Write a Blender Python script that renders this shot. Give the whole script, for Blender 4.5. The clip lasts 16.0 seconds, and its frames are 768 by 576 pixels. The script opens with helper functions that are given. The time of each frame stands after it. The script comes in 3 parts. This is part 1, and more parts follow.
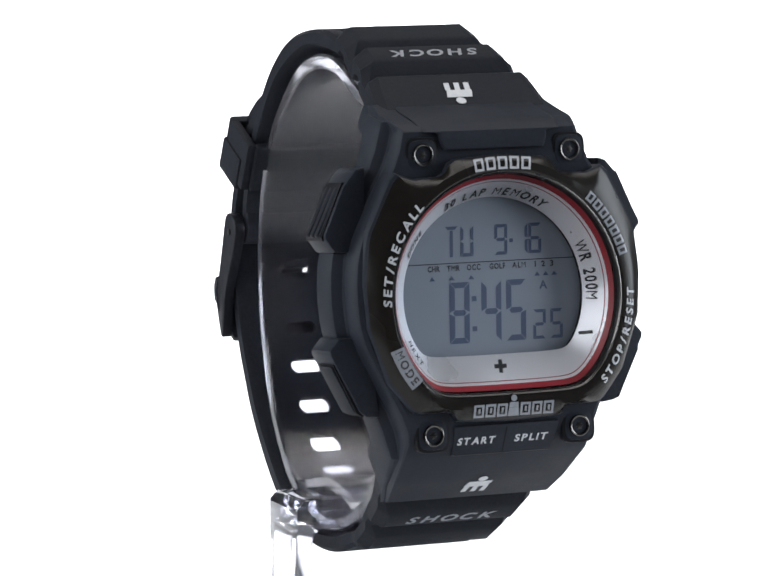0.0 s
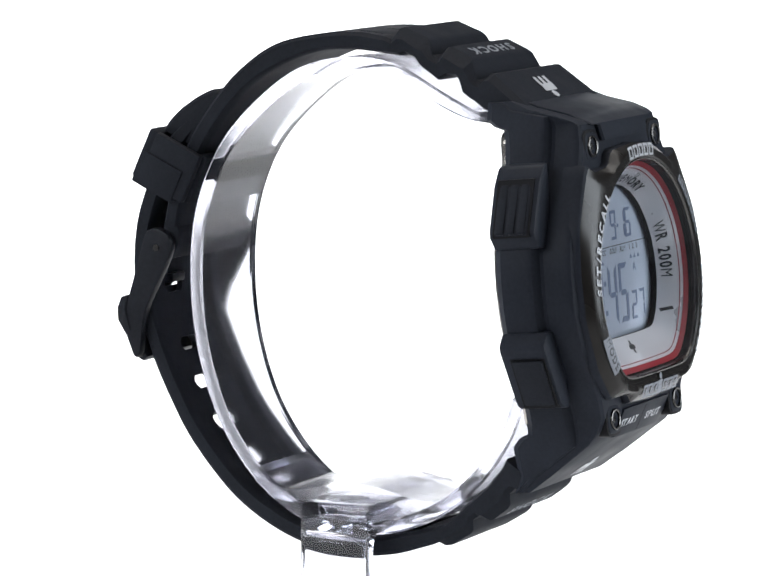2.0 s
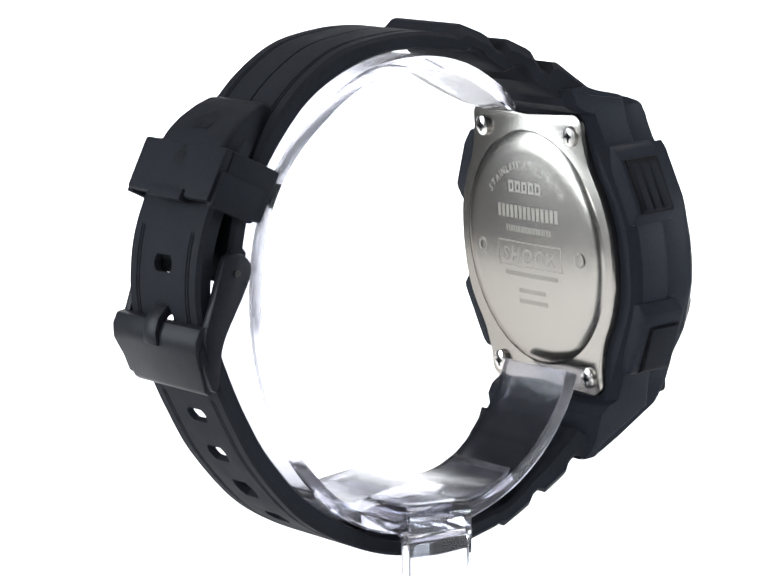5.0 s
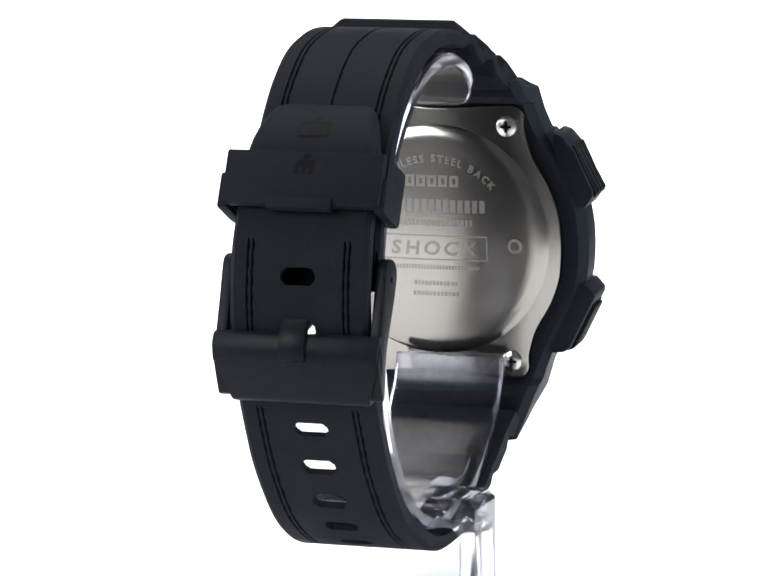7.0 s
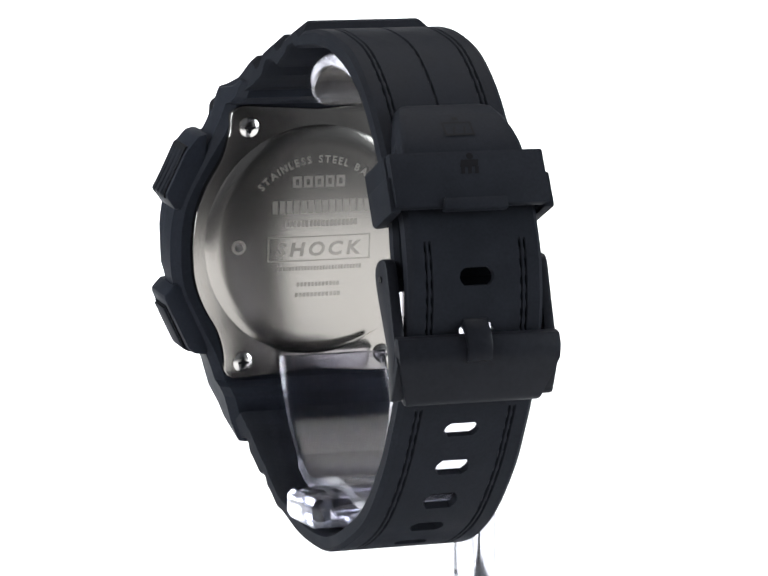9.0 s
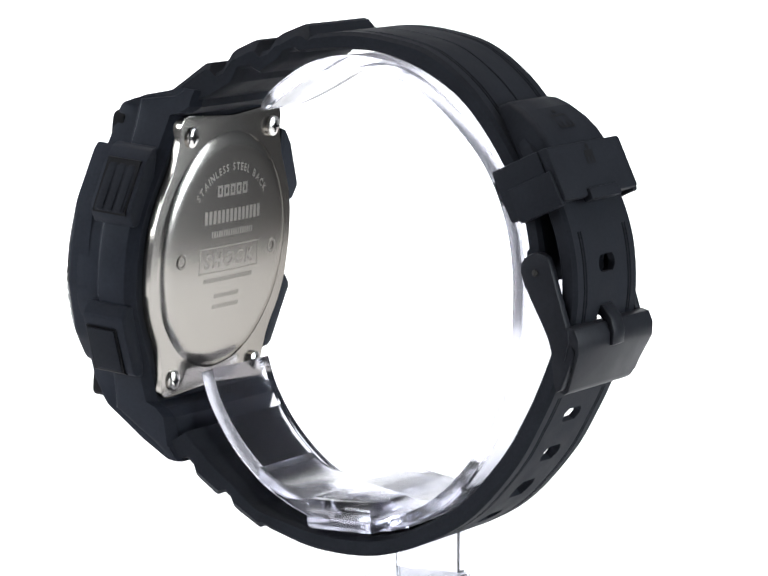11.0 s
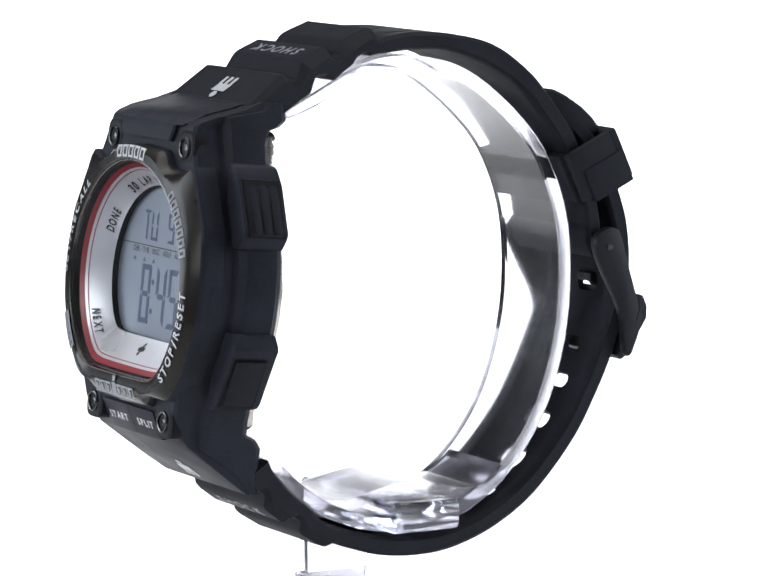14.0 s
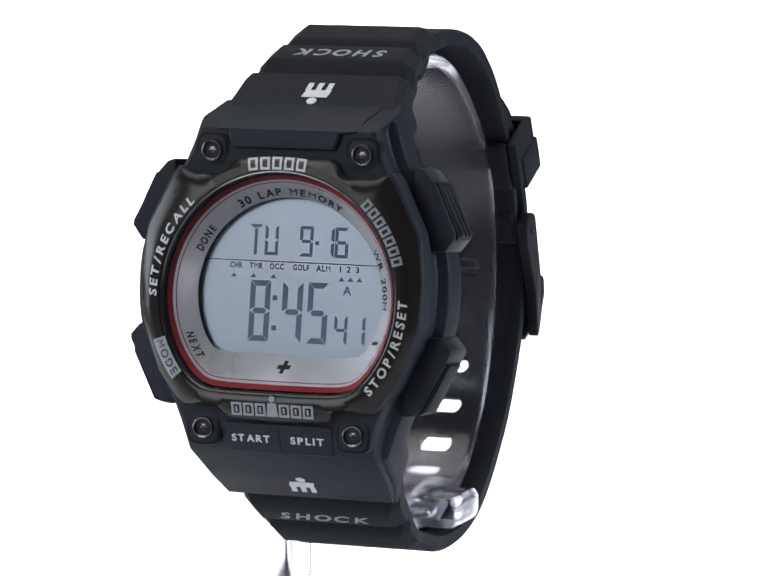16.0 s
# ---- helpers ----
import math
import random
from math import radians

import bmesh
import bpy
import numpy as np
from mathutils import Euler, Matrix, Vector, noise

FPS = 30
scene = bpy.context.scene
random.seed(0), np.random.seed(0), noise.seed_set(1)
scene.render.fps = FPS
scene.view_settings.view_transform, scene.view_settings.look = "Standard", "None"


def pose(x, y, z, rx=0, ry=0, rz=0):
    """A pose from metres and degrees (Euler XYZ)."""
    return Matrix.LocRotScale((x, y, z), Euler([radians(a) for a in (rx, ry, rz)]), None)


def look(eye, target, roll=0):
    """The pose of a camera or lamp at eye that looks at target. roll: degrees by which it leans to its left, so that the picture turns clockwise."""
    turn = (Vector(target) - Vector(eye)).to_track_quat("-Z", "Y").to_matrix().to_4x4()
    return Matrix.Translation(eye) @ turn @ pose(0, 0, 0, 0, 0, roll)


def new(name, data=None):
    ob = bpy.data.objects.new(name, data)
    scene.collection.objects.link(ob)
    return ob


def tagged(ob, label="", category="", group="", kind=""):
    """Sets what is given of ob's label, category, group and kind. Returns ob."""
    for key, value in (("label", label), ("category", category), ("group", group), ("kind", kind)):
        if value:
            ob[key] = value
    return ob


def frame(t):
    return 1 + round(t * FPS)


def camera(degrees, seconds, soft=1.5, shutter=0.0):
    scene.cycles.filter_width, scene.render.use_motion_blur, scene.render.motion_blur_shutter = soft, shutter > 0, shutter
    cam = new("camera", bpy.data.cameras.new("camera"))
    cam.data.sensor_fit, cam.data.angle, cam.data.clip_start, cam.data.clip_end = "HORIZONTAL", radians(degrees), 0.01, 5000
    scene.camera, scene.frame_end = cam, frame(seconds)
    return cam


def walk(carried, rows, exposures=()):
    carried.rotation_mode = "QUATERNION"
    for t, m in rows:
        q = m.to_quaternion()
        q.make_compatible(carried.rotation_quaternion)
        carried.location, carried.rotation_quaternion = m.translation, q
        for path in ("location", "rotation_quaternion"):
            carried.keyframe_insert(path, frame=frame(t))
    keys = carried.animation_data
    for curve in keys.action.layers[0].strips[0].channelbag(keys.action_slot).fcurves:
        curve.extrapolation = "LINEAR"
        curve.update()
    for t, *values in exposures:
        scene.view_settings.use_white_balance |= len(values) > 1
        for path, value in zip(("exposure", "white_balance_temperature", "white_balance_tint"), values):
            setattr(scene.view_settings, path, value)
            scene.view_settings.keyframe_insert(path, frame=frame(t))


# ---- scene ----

# ---------------- camera: fixed on its tripod ----------------
BASE = 43.0                      # millimetres from the turning things' origin down to the ground
cam = camera(10.97, 16.0, soft=1.7)
EYE = pose(0.00017, -0.530, 0.11136, 90 - 7.35, 0.0, 0)
walk(cam, [(0.0, EYE), (16.0, EYE)])

# ---------------- light: glowing table and backdrop; unseen soft boxes above, front, right and left ---
world = bpy.data.worlds.new("studio")
scene.world = world
world.use_nodes = True
world.node_tree.nodes["Background"].inputs[0].default_value = (0.84, 0.90, 1.0, 1)
world.node_tree.nodes["Background"].inputs[1].default_value = 0.14


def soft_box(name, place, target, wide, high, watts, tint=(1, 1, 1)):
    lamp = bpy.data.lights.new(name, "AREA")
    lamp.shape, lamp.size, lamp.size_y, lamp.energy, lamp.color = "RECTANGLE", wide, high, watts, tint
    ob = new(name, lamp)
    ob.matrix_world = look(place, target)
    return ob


# Assumed overhead source, out of view; it whitens the table.
soft_box("soft_box_above", (0.0, 0.22, 0.95), (0, 0.16, 0.0), 1.1, 0.9, 13.0, (1.0, 0.97, 0.94))
# Front-left fill, added with no known source, to brighten the turned display.
soft_box("added_fill_front", (-0.56, -0.56, 0.38), (0, 0, 0.05), 0.40, 0.40, 4.9, (0.93, 0.96, 1.0))
soft_box("soft_box_right", (0.659, -0.042, 0.14), (0, 0, 0.05), 0.34, 0.44, 6.2, (0.86, 0.93, 1.0))
soft_box("soft_box_left", (-0.648, 0.118, 0.14), (0, 0, 0.05), 0.34, 0.44, 4.2, (0.86, 0.93, 1.0))
scene.view_settings.exposure = 0.0


# ---------------- materials ----------------
def material(name, color, rough=0.5, metal=0.0, vary=0.15, grain=900.0, bump=0.0, coat=0.0, spec=0.5, stretch=(1, 1, 1), rough_vary=0.1):
    m = bpy.data.materials.new(name)
    m.use_nodes = True
    nt = m.node_tree
    b = nt.nodes["Principled BSDF"]
    b.inputs["Metallic"].default_value = metal
    b.inputs["Coat Weight"].default_value = coat
    b.inputs["Coat Roughness"].default_value = 0.12
    b.inputs["Specular IOR Level"].default_value = spec
    tc = nt.nodes.new("ShaderNodeTexCoord")
    mp = nt.nodes.new("ShaderNodeMapping")
    mp.inputs["Scale"].default_value = stretch
    nt.links.new(tc.outputs["Object"], mp.inputs["Vector"])
    fine = nt.nodes.new("ShaderNodeTexNoise")
    fine.inputs["Scale"].default_value, fine.inputs["Detail"].default_value = grain, 4
    broad = nt.nodes.new("ShaderNodeTexNoise")
    broad.inputs["Scale"].default_value, broad.inputs["Detail"].default_value = grain / 12, 3
    for n in (fine, broad):
        nt.links.new(mp.outputs[0], n.inputs["Vector"])
    both = nt.nodes.new("ShaderNodeMath")
    both.operation = "ADD"
    nt.links.new(fine.outputs["Fac"], both.inputs[0])
    nt.links.new(broad.outputs["Fac"], both.inputs[1])
    ramp = nt.nodes.new("ShaderNodeMapRange")
    ramp.inputs["From Min"].default_value, ramp.inputs["From Max"].default_value = 0.6, 1.4
    ramp.inputs["To Min"].default_value, ramp.inputs["To Max"].default_value = 1 - vary, 1 + vary
    nt.links.new(both.outputs[0], ramp.inputs["Value"])
    mul = nt.nodes.new("ShaderNodeVectorMath")
    mul.operation = "SCALE"
    mul.inputs[0].default_value = color
    nt.links.new(ramp.outputs[0], mul.inputs["Scale"])
    nt.links.new(mul.outputs[0], b.inputs["Base Color"])
    rr = nt.nodes.new("ShaderNodeMapRange")
    rr.inputs["From Min"].default_value, rr.inputs["From Max"].default_value = 0.35, 0.65
    rr.inputs["To Min"].default_value, rr.inputs["To Max"].default_value = max(0.02, rough - rough_vary), rough + rough_vary
    nt.links.new(broad.outputs["Fac"], rr.inputs["Value"])
    nt.links.new(rr.outputs[0], b.inputs["Roughness"])
    if bump:
        bp = nt.nodes.new("ShaderNodeBump")
        bp.inputs["Strength"].default_value, bp.inputs["Distance"].default_value = bump, 0.00005
        nt.links.new(fine.outputs["Fac"], bp.inputs["Height"])
        nt.links.new(bp.outputs[0], b.inputs["Normal"])
    return m


RUBBER = material("black_resin", (0.0112, 0.0124, 0.0158), 0.58, vary=0.2, grain=2500, bump=0.3, spec=0.035, rough_vary=0.05)
RUBBER_SMOOTH = material("black_case_resin", (0.0124, 0.0143, 0.0194), 0.48, vary=0.2, grain=2200, bump=0.14, spec=0.05, rough_vary=0.05)
# Near-black that paints shade into recesses, gaps, slots, seams and mouldings.
RECESS_SHADE = material("black_recess_shade", (0.004, 0.004, 0.005), 0.6, vary=0.2, spec=0.08)
BEZEL = material("gunmetal_bezel", (0.0068, 0.0058, 0.0050), 0.27, metal=0.0, vary=0.25, grain=700, spec=0.15, rough_vary=0.04)
BUCKLE = material("black_coated_metal", (0.0095, 0.0102, 0.0130), 0.38, vary=0.25, grain=1500, bump=0.1, spec=0.07, rough_vary=0.06)
STEEL = material("satin_steel", (0.355, 0.335, 0.308), 0.20, metal=1.0, vary=0.03, grain=1200, rough_vary=0.0)
# dark edge tint paints out the white backdrop's reflection at grazing angles
STEEL.node_tree.nodes["Principled BSDF"].inputs["Specular Tint"].default_value = (0.35, 0.34, 0.33, 1)
SCREW = material("screw_steel", (0.62, 0.60, 0.57), 0.25, metal=1.0, vary=0.15)
SCREW_DARK = material("dark_screw_steel", (0.060, 0.058, 0.056), 0.25, metal=1.0, vary=0.2)
ENGRAVE = material("engraved_steel", (0.30, 0.283, 0.258), 0.36, metal=1.0, vary=0.05, rough_vary=0.0)
# same dark edge tint against the backdrop's reflection
ENGRAVE.node_tree.nodes["Principled BSDF"].inputs["Specular Tint"].default_value = (0.35, 0.34, 0.33, 1)
SILVER = material("silver_ring_paint", (0.72, 0.72, 0.75), 0.36, metal=0.6, vary=0.05, grain=1500)
RED = material("red_ring_paint", (0.21, 0.008, 0.014), 0.4, vary=0.1)
LCD = material("lcd_glass", (0.25, 0.28, 0.335), 0.40, metal=0.62, vary=0.05, grain=500, rough_vary=0.02)
LCD_INK = material("lcd_segment", (0.045, 0.066, 0.125), 0.5, vary=0.1)
PRINT_WHITE = material("silver_print", (0.30, 0.31, 0.33), 0.45, vary=0.15, grain=1500)
PRINT_GREY = material("grey_print", (0.125, 0.135, 0.155), 0.5, vary=0.2, grain=1500)
PRINT_BLACK = material("black_print", (0.012, 0.012, 0.014), 0.5, vary=0.1)
# Own glow added so that the backdrop stays plain white.
GLOW = material("self_glowing_white", (0.8, 0.8, 0.8), 0.7, vary=0.02, grain=20)
GLOW.node_tree.nodes["Principled BSDF"].inputs["Emission Color"].default_value = (1.0, 1.0, 1.0, 1)
GLOW.node_tree.nodes["Principled BSDF"].inputs["Emission Strength"].default_value = 0.95
STUDIO = material("studio_floor", (0.06, 0.06, 0.065), 0.7, vary=0.15, grain=20)
# Glow added to the table to whiten it and lift the watch's underside.
GLOWING_TABLE = material("white_with_added_glow", (0.86, 0.86, 0.865), 0.7, vary=0.02, grain=60)
GLOWING_TABLE.node_tree.nodes["Principled BSDF"].inputs["Emission Color"].default_value = (0.90, 0.95, 1.0, 1)
GLOWING_TABLE.node_tree.nodes["Principled BSDF"].inputs["Emission Strength"].default_value = 0.27


def pane_material():
    m = bpy.data.materials.new("clear_crystal")
    m.use_nodes = True
    nt = m.node_tree
    nt.nodes.clear()
    out = nt.nodes.new("ShaderNodeOutputMaterial")
    mix = nt.nodes.new("ShaderNodeMixShader")
    tr = nt.nodes.new("ShaderNodeBsdfTransparent")
    gl = nt.nodes.new("ShaderNodeBsdfGlossy")
    gl.inputs["Roughness"].default_value = 0.04
    fr = nt.nodes.new("ShaderNodeFresnel")
    fr.inputs["IOR"].default_value = 1.52
    tr.inputs["Color"].default_value = (0.95, 0.96, 0.96, 1)
    nt.links.new(fr.outputs[0], mix.inputs[0])
    nt.links.new(tr.outputs[0], mix.inputs[1])
    nt.links.new(gl.outputs[0], mix.inputs[2])
    nt.links.new(mix.outputs[0], out.inputs[0])
    return m


def acrylic_material(name, ior, rough, tint):
    m = bpy.data.materials.new(name)
    m.use_nodes = True
    b = m.node_tree.nodes["Principled BSDF"]
    b.inputs["Base Color"].default_value = (*tint, 1)
    b.inputs["Transmission Weight"].default_value = 1.0
    b.inputs["IOR"].default_value = ior
    b.inputs["Roughness"].default_value = rough
    return m


CRYSTAL = pane_material()
# Grey tints stand for dark surroundings refracted and mirrored in the clear acrylic.
ACRYLIC = acrylic_material("clear_acrylic", 1.47, 0.08, (0.72, 0.72, 0.79))
ACRYLIC_MILKY = acrylic_material("tinted_rough_acrylic", 1.47, 0.22, (0.80, 0.80, 0.86))
# Index set below acrylic's own, to weaken the ring's reflections.
ACRYLIC_THIN = acrylic_material("thin_clear_acrylic", 1.29, 0.13, (0.77, 0.77, 0.85))

# ---------------- building helpers (all lengths in millimetres) ----------------
MM = 0.001


def part(name, bm, mat, parent, label="", smooth=35, bevel=0.0, segments=2):
    """Links a bmesh as one mesh object under a thing or a part."""
    bmesh.ops.remove_doubles(bm, verts=bm.verts, dist=1e-5)
    bmesh.ops.recalc_face_normals(bm, faces=bm.faces)
    if bevel:
        edges = [e for e in bm.edges if len(e.link_faces) == 2 and e.calc_face_angle(0) > radians(30)]
        bmesh.ops.bevel(bm, geom=edges, offset=bevel, segments=segments, affect="EDGES", profile=0.6, clamp_overlap=True)
    bm.transform(Matrix.Scale(MM, 4))
    for f in bm.faces:
        f.smooth = smooth > 0
    for e in bm.edges:
        e.smooth = len(e.link_faces) != 2 or e.calc_face_angle(0) < radians(smooth)
    me = bpy.data.meshes.new(name)
    bm.to_mesh(me)
    bm.free()
    me.materials.append(mat)
    ob = new(name, me)
    ob.parent = parent
    if label:
        tagged(ob, label)
    return ob


def add_faces(bm, verts, faces):
    vs = [bm.verts.new(v) for v in verts]
    for f in faces:
        try:
            bm.faces.new([vs[i] for i in f])
        except ValueError:
            pass
    return vs


def prism(bm, poly, lo, hi, place):
    """A polygon (a, b) drawn out from lo to hi; place(a, b, c) gives the point."""
    n = len(poly)
    vs = [place(a, b, lo) for a, b in poly] + [place(a, b, hi) for a, b in poly]
    faces = [list(range(n)), list(range(2 * n - 1, n - 1, -1))]
    faces += [[i, (i + 1) % n, n + (i + 1) % n, n + i] for i in range(n)]
    add_faces(bm, vs, faces)


def loft(bm, rings, close=True, caps=True):
    """Joins rings of equal length, one after the other."""
    n = len(rings[0])
    vs = [v for r in rings for v in r]
    faces = []
    for k in range(len(rings) - 1):
        for i in range(n if close else n - 1):
            j = (i + 1) % n
            faces.append([k * n + i, k * n + j, (k + 1) * n + j, (k + 1) * n + i])
    if caps:
        faces += [list(range(n)), [(len(rings) - 1) * n + i for i in range(n)]]
    add_faces(bm, vs, faces)


def smooth_line(points, steps=5):
    """A smooth line through some points of any dimension."""
    pts = [np.array(p, float) for p in points]
    pts = [2 * pts[0] - pts[1]] + pts + [2 * pts[-1] - pts[-2]]
    out = []
    for k in range(1, len(pts) - 2):
        a, b, c, d = pts[k - 1:k + 3]
        for s in range(steps):
            t = s / steps
            out.append(0.5 * (2 * b + (c - a) * t + (2 * a - 5 * b + 4 * c - d) * t * t + (3 * b - a - 3 * c + d) * t ** 3))
    out.append(pts[-2])
    return out


def yz(a, b, c):
    return (c, a, b)


# the case leans back a little: u to the right, v up along the dial, w out of the dial
LEAN = radians(5.6)
CASE = Matrix(((1, 0, 0, 0.3), (0, math.sin(LEAN), -math.cos(LEAN), -35.5), (0, math.cos(LEAN), math.sin(LEAN), 3.8), (0, 0, 0, 1)))


def uvw(u, v, w):
    return CASE @ Vector((u, v, w))


# ---------------- lettering ----------------
def letters(text, size, italic=0.0, wide=1.0):
    """Flat letters as (vertices, faces, width) for each character, in the built-in font."""
    found = []
    for ch in text:
        if ch == " ":
            found.append(([], [], size * 0.34 * wide))
            continue
        cu = bpy.data.curves.new("letter", "FONT")
        cu.body, cu.size, cu.shear, cu.resolution_u, cu.offset = ch, size, italic, 3, (0.0 if ch in "MW" else size * 0.03)
        ob = new("letter", cu)
        bpy.context.view_layer.update()
        me = ob.to_mesh()
        vs = [(v.co.x * wide, v.co.y) for v in me.vertices]
        fs = [list(p.vertices) for p in me.polygons]
        ob.to_mesh_clear()
        bpy.data.objects.remove(ob)
        bpy.data.curves.remove(cu)
        x0, x1 = min(v[0] for v in vs), max(v[0] for v in vs)
        found.append(([(x - x0, y) for x, y in vs], fs, x1 - x0))
    return found


def line_of_text(bm, text, size, place, gap=0.12, italic=0.0, wide=1.0, length=0.0):
    """Letters centred along a line; place(x, y) gives the point of the surface."""
    found = letters(text, size, italic, wide)
    room = size * gap
    total = sum(f[2] for f in found) + room * (len(found) - 1)
    k = length / total if length else 1.0
    x = -total * k / 2
    for vs, fs, wd in found:
        add_faces(bm, [place(x + a * k, b) for a, b in vs], fs)
        x += (wd + room) * k


def on_arc(cu, cv, radius, middle, w, inward=False):
    """Maps a line of text on to an arc round (cu, cv); middle is clockwise from the top, in degrees; inward turns the letters' heads to the centre."""
    def place(x, y):
        if inward:
            a, r = radians(middle) - x / radius, radius - y
        else:
            a, r = radians(middle) + x / radius, radius + y
        return uvw(cu + r * math.sin(a), cv + r * math.cos(a), w if not callable(w) else w(r))
    return place


def box_row(bm, count, place, length, high, gap=0.2, line=0.3):
    """A row of plain outlined boxes, letter-sized, in place of a maker's name."""
    step = length / count
    for i in range(count):
        x0, x1 = -length / 2 + i * step, -length / 2 + (i + 1 - gap) * step
        for a0, a1, b0, b1 in ((x0, x0 + line, 0, high), (x1 - line, x1, 0, high), (x0 + line, x1 - line, 0, line), (x0 + line, x1 - line, high - line, high)):
            ys = [b0 + (b1 - b0) * k / 4 for k in range(5)]
            add_faces(bm, [place(x, y) for y in ys for x in (a0, a1)], [[2 * k, 2 * k + 1, 2 * k + 3, 2 * k + 2] for k in range(4)])


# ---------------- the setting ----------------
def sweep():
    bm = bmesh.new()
    # Front edge lies out of view, set by what the steel back mirrors.
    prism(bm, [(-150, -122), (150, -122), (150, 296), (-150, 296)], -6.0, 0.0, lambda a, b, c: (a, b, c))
    ob = part("ground", bm, GLOWING_TABLE, None, smooth=0)
    tagged(ob, "white table top under the stand, with an added glow", "ground", kind="structure")
    bm = bmesh.new()
    # Width set by the turns at which the crystal mirrors the glow.
    prism(bm, [(-130, 300), (130, 300), (130, 330), (-130, 330)], -6.0, 150.0, lambda a, b, c: (a, b, c))
    ob = part("backdrop", bm, GLOW, None, smooth=0)
    return tagged(ob, "plain white backdrop with an added glow", "backdrop", kind="structure")


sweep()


# Unseen floor, kept dark so that acrylic and resin mirror little light.
def studio_floor():
    bm = bmesh.new()
    prism(bm, [(-1100, -1100), (1100, -1100), (1100, 1100), (-1100, 1100)], -60.0, -7.0, lambda a, b, c: (a, b, c))
    ob = part("floor", bm, STUDIO, None, smooth=0)
    return tagged(ob, "dark grey floor out of view, added for dark reflections", "floor", kind="structure")


studio_floor()

# ---------------- the wristwatch ----------------
watch = new("wristwatch")
tagged(watch, "black digital sports watch with resin strap, buckled on a clear stand", "watch")


def d_outline(r, flat, cv=-0.6, n=112, soft=1.2):
    """A circle cut flat at the foot, with softened corners, as (u, v), clockwise from the top."""
    pts = []
    for i in range(n):
        a = 2 * math.pi * i / n
        u, v = r * math.sin(a), cv + r * math.cos(a)
        d = v - flat
        v = flat + 0.5 * (d + math.sqrt(d * d + soft * soft)) - 0.02
        pts.append((u, v))
    return pts


def ring_w(outline, w):
    return [uvw(u, v, w) for u, v in outline]


# --- case body: cross sections from lug to lug (v, half width, front w, back w) ---
def case_body():
    top = [(23.9, 12.2, -8.6, -12.4), (22.8, 12.7, -6.2, -12.4), (21.7, 13.1, -2.4, -12.4), (20.8, 13.45, -0.1, -11.3), (20.3, 13.6, 0.5, -9.9), (18.2, 14.2, 0.8, -9.6)]
    middle = smooth_line([(16.0, 15.1, 0.9, -9.4), (11.0, 18.0, 1.1, -9.3), (6.0, 20.3, 1.2, -9.2), (0.6, 20.9, 1.2, -9.2), (-5.0, 20.3, 1.2, -9.2), (-10.0, 18.0, 1.1, -9.3), (-14.7, 15.5, 1.0, -9.4)], 4)
    foot = [(-17.0, 14.6, 0.8, -9.6), (-18.7, 14.1, 0.0, -9.9), (-19.3, 13.9, -0.5, -11.3), (-20.5, 13.5, -1.6, -12.4), (-24.4, 12.2, -7.6, -12.7), (-26.6, 11.5, -11.2, -13.4)]
    rings = []
    for v, h, f, b in top + middle + foot:
        c = min(1.2, (f - b) * 0.28)
        # how much of the step under the bezel's rim the section has: full beside the dial, none at the lugs
        g = min(1.0, max(0.15, (f + 4.0) / 4.6))
        m = max(b + c + 0.3, -3.5) if f > -2.5 else f - (f - b) * 0.4
        inside = -14.6 < v < 15.4
        q, deep = (math.sqrt(max(0.3, 16.6 ** 2 - (v + 0.6) ** 2)), -3.4) if inside else (1.0, f)
        q = min(q, h - 2.5 * g - 0.2)
        side = [(h - 2.3 * g, f), (h - 1.75 * g, f - 0.3 * g), (h - 1.5 * g, f - 0.9 * g), (h - 1.55 * g, m + 0.75 * g), (h - 1.35 * g, m + 0.35 * g), (h - 0.7 * g, m), (h - 0.2 * g, m - 0.35), (h, m - 0.9), (h, b + c), (h - c, b)]
        line = [(-q, f), (-q + 0.01, deep), (q - 0.01, deep), (q, f)] + side + [(-a, w) for a, w in side[::-1]]
        rings.append([uvw(u - (0.4 if v > -22 else 0.15), v, w) for u, w in line])
    bm = bmesh.new()
    loft(bm, rings)
    return part("case", bm, RUBBER_SMOOTH, watch, "black resin case with lugs", smooth=24)


body = case_body()


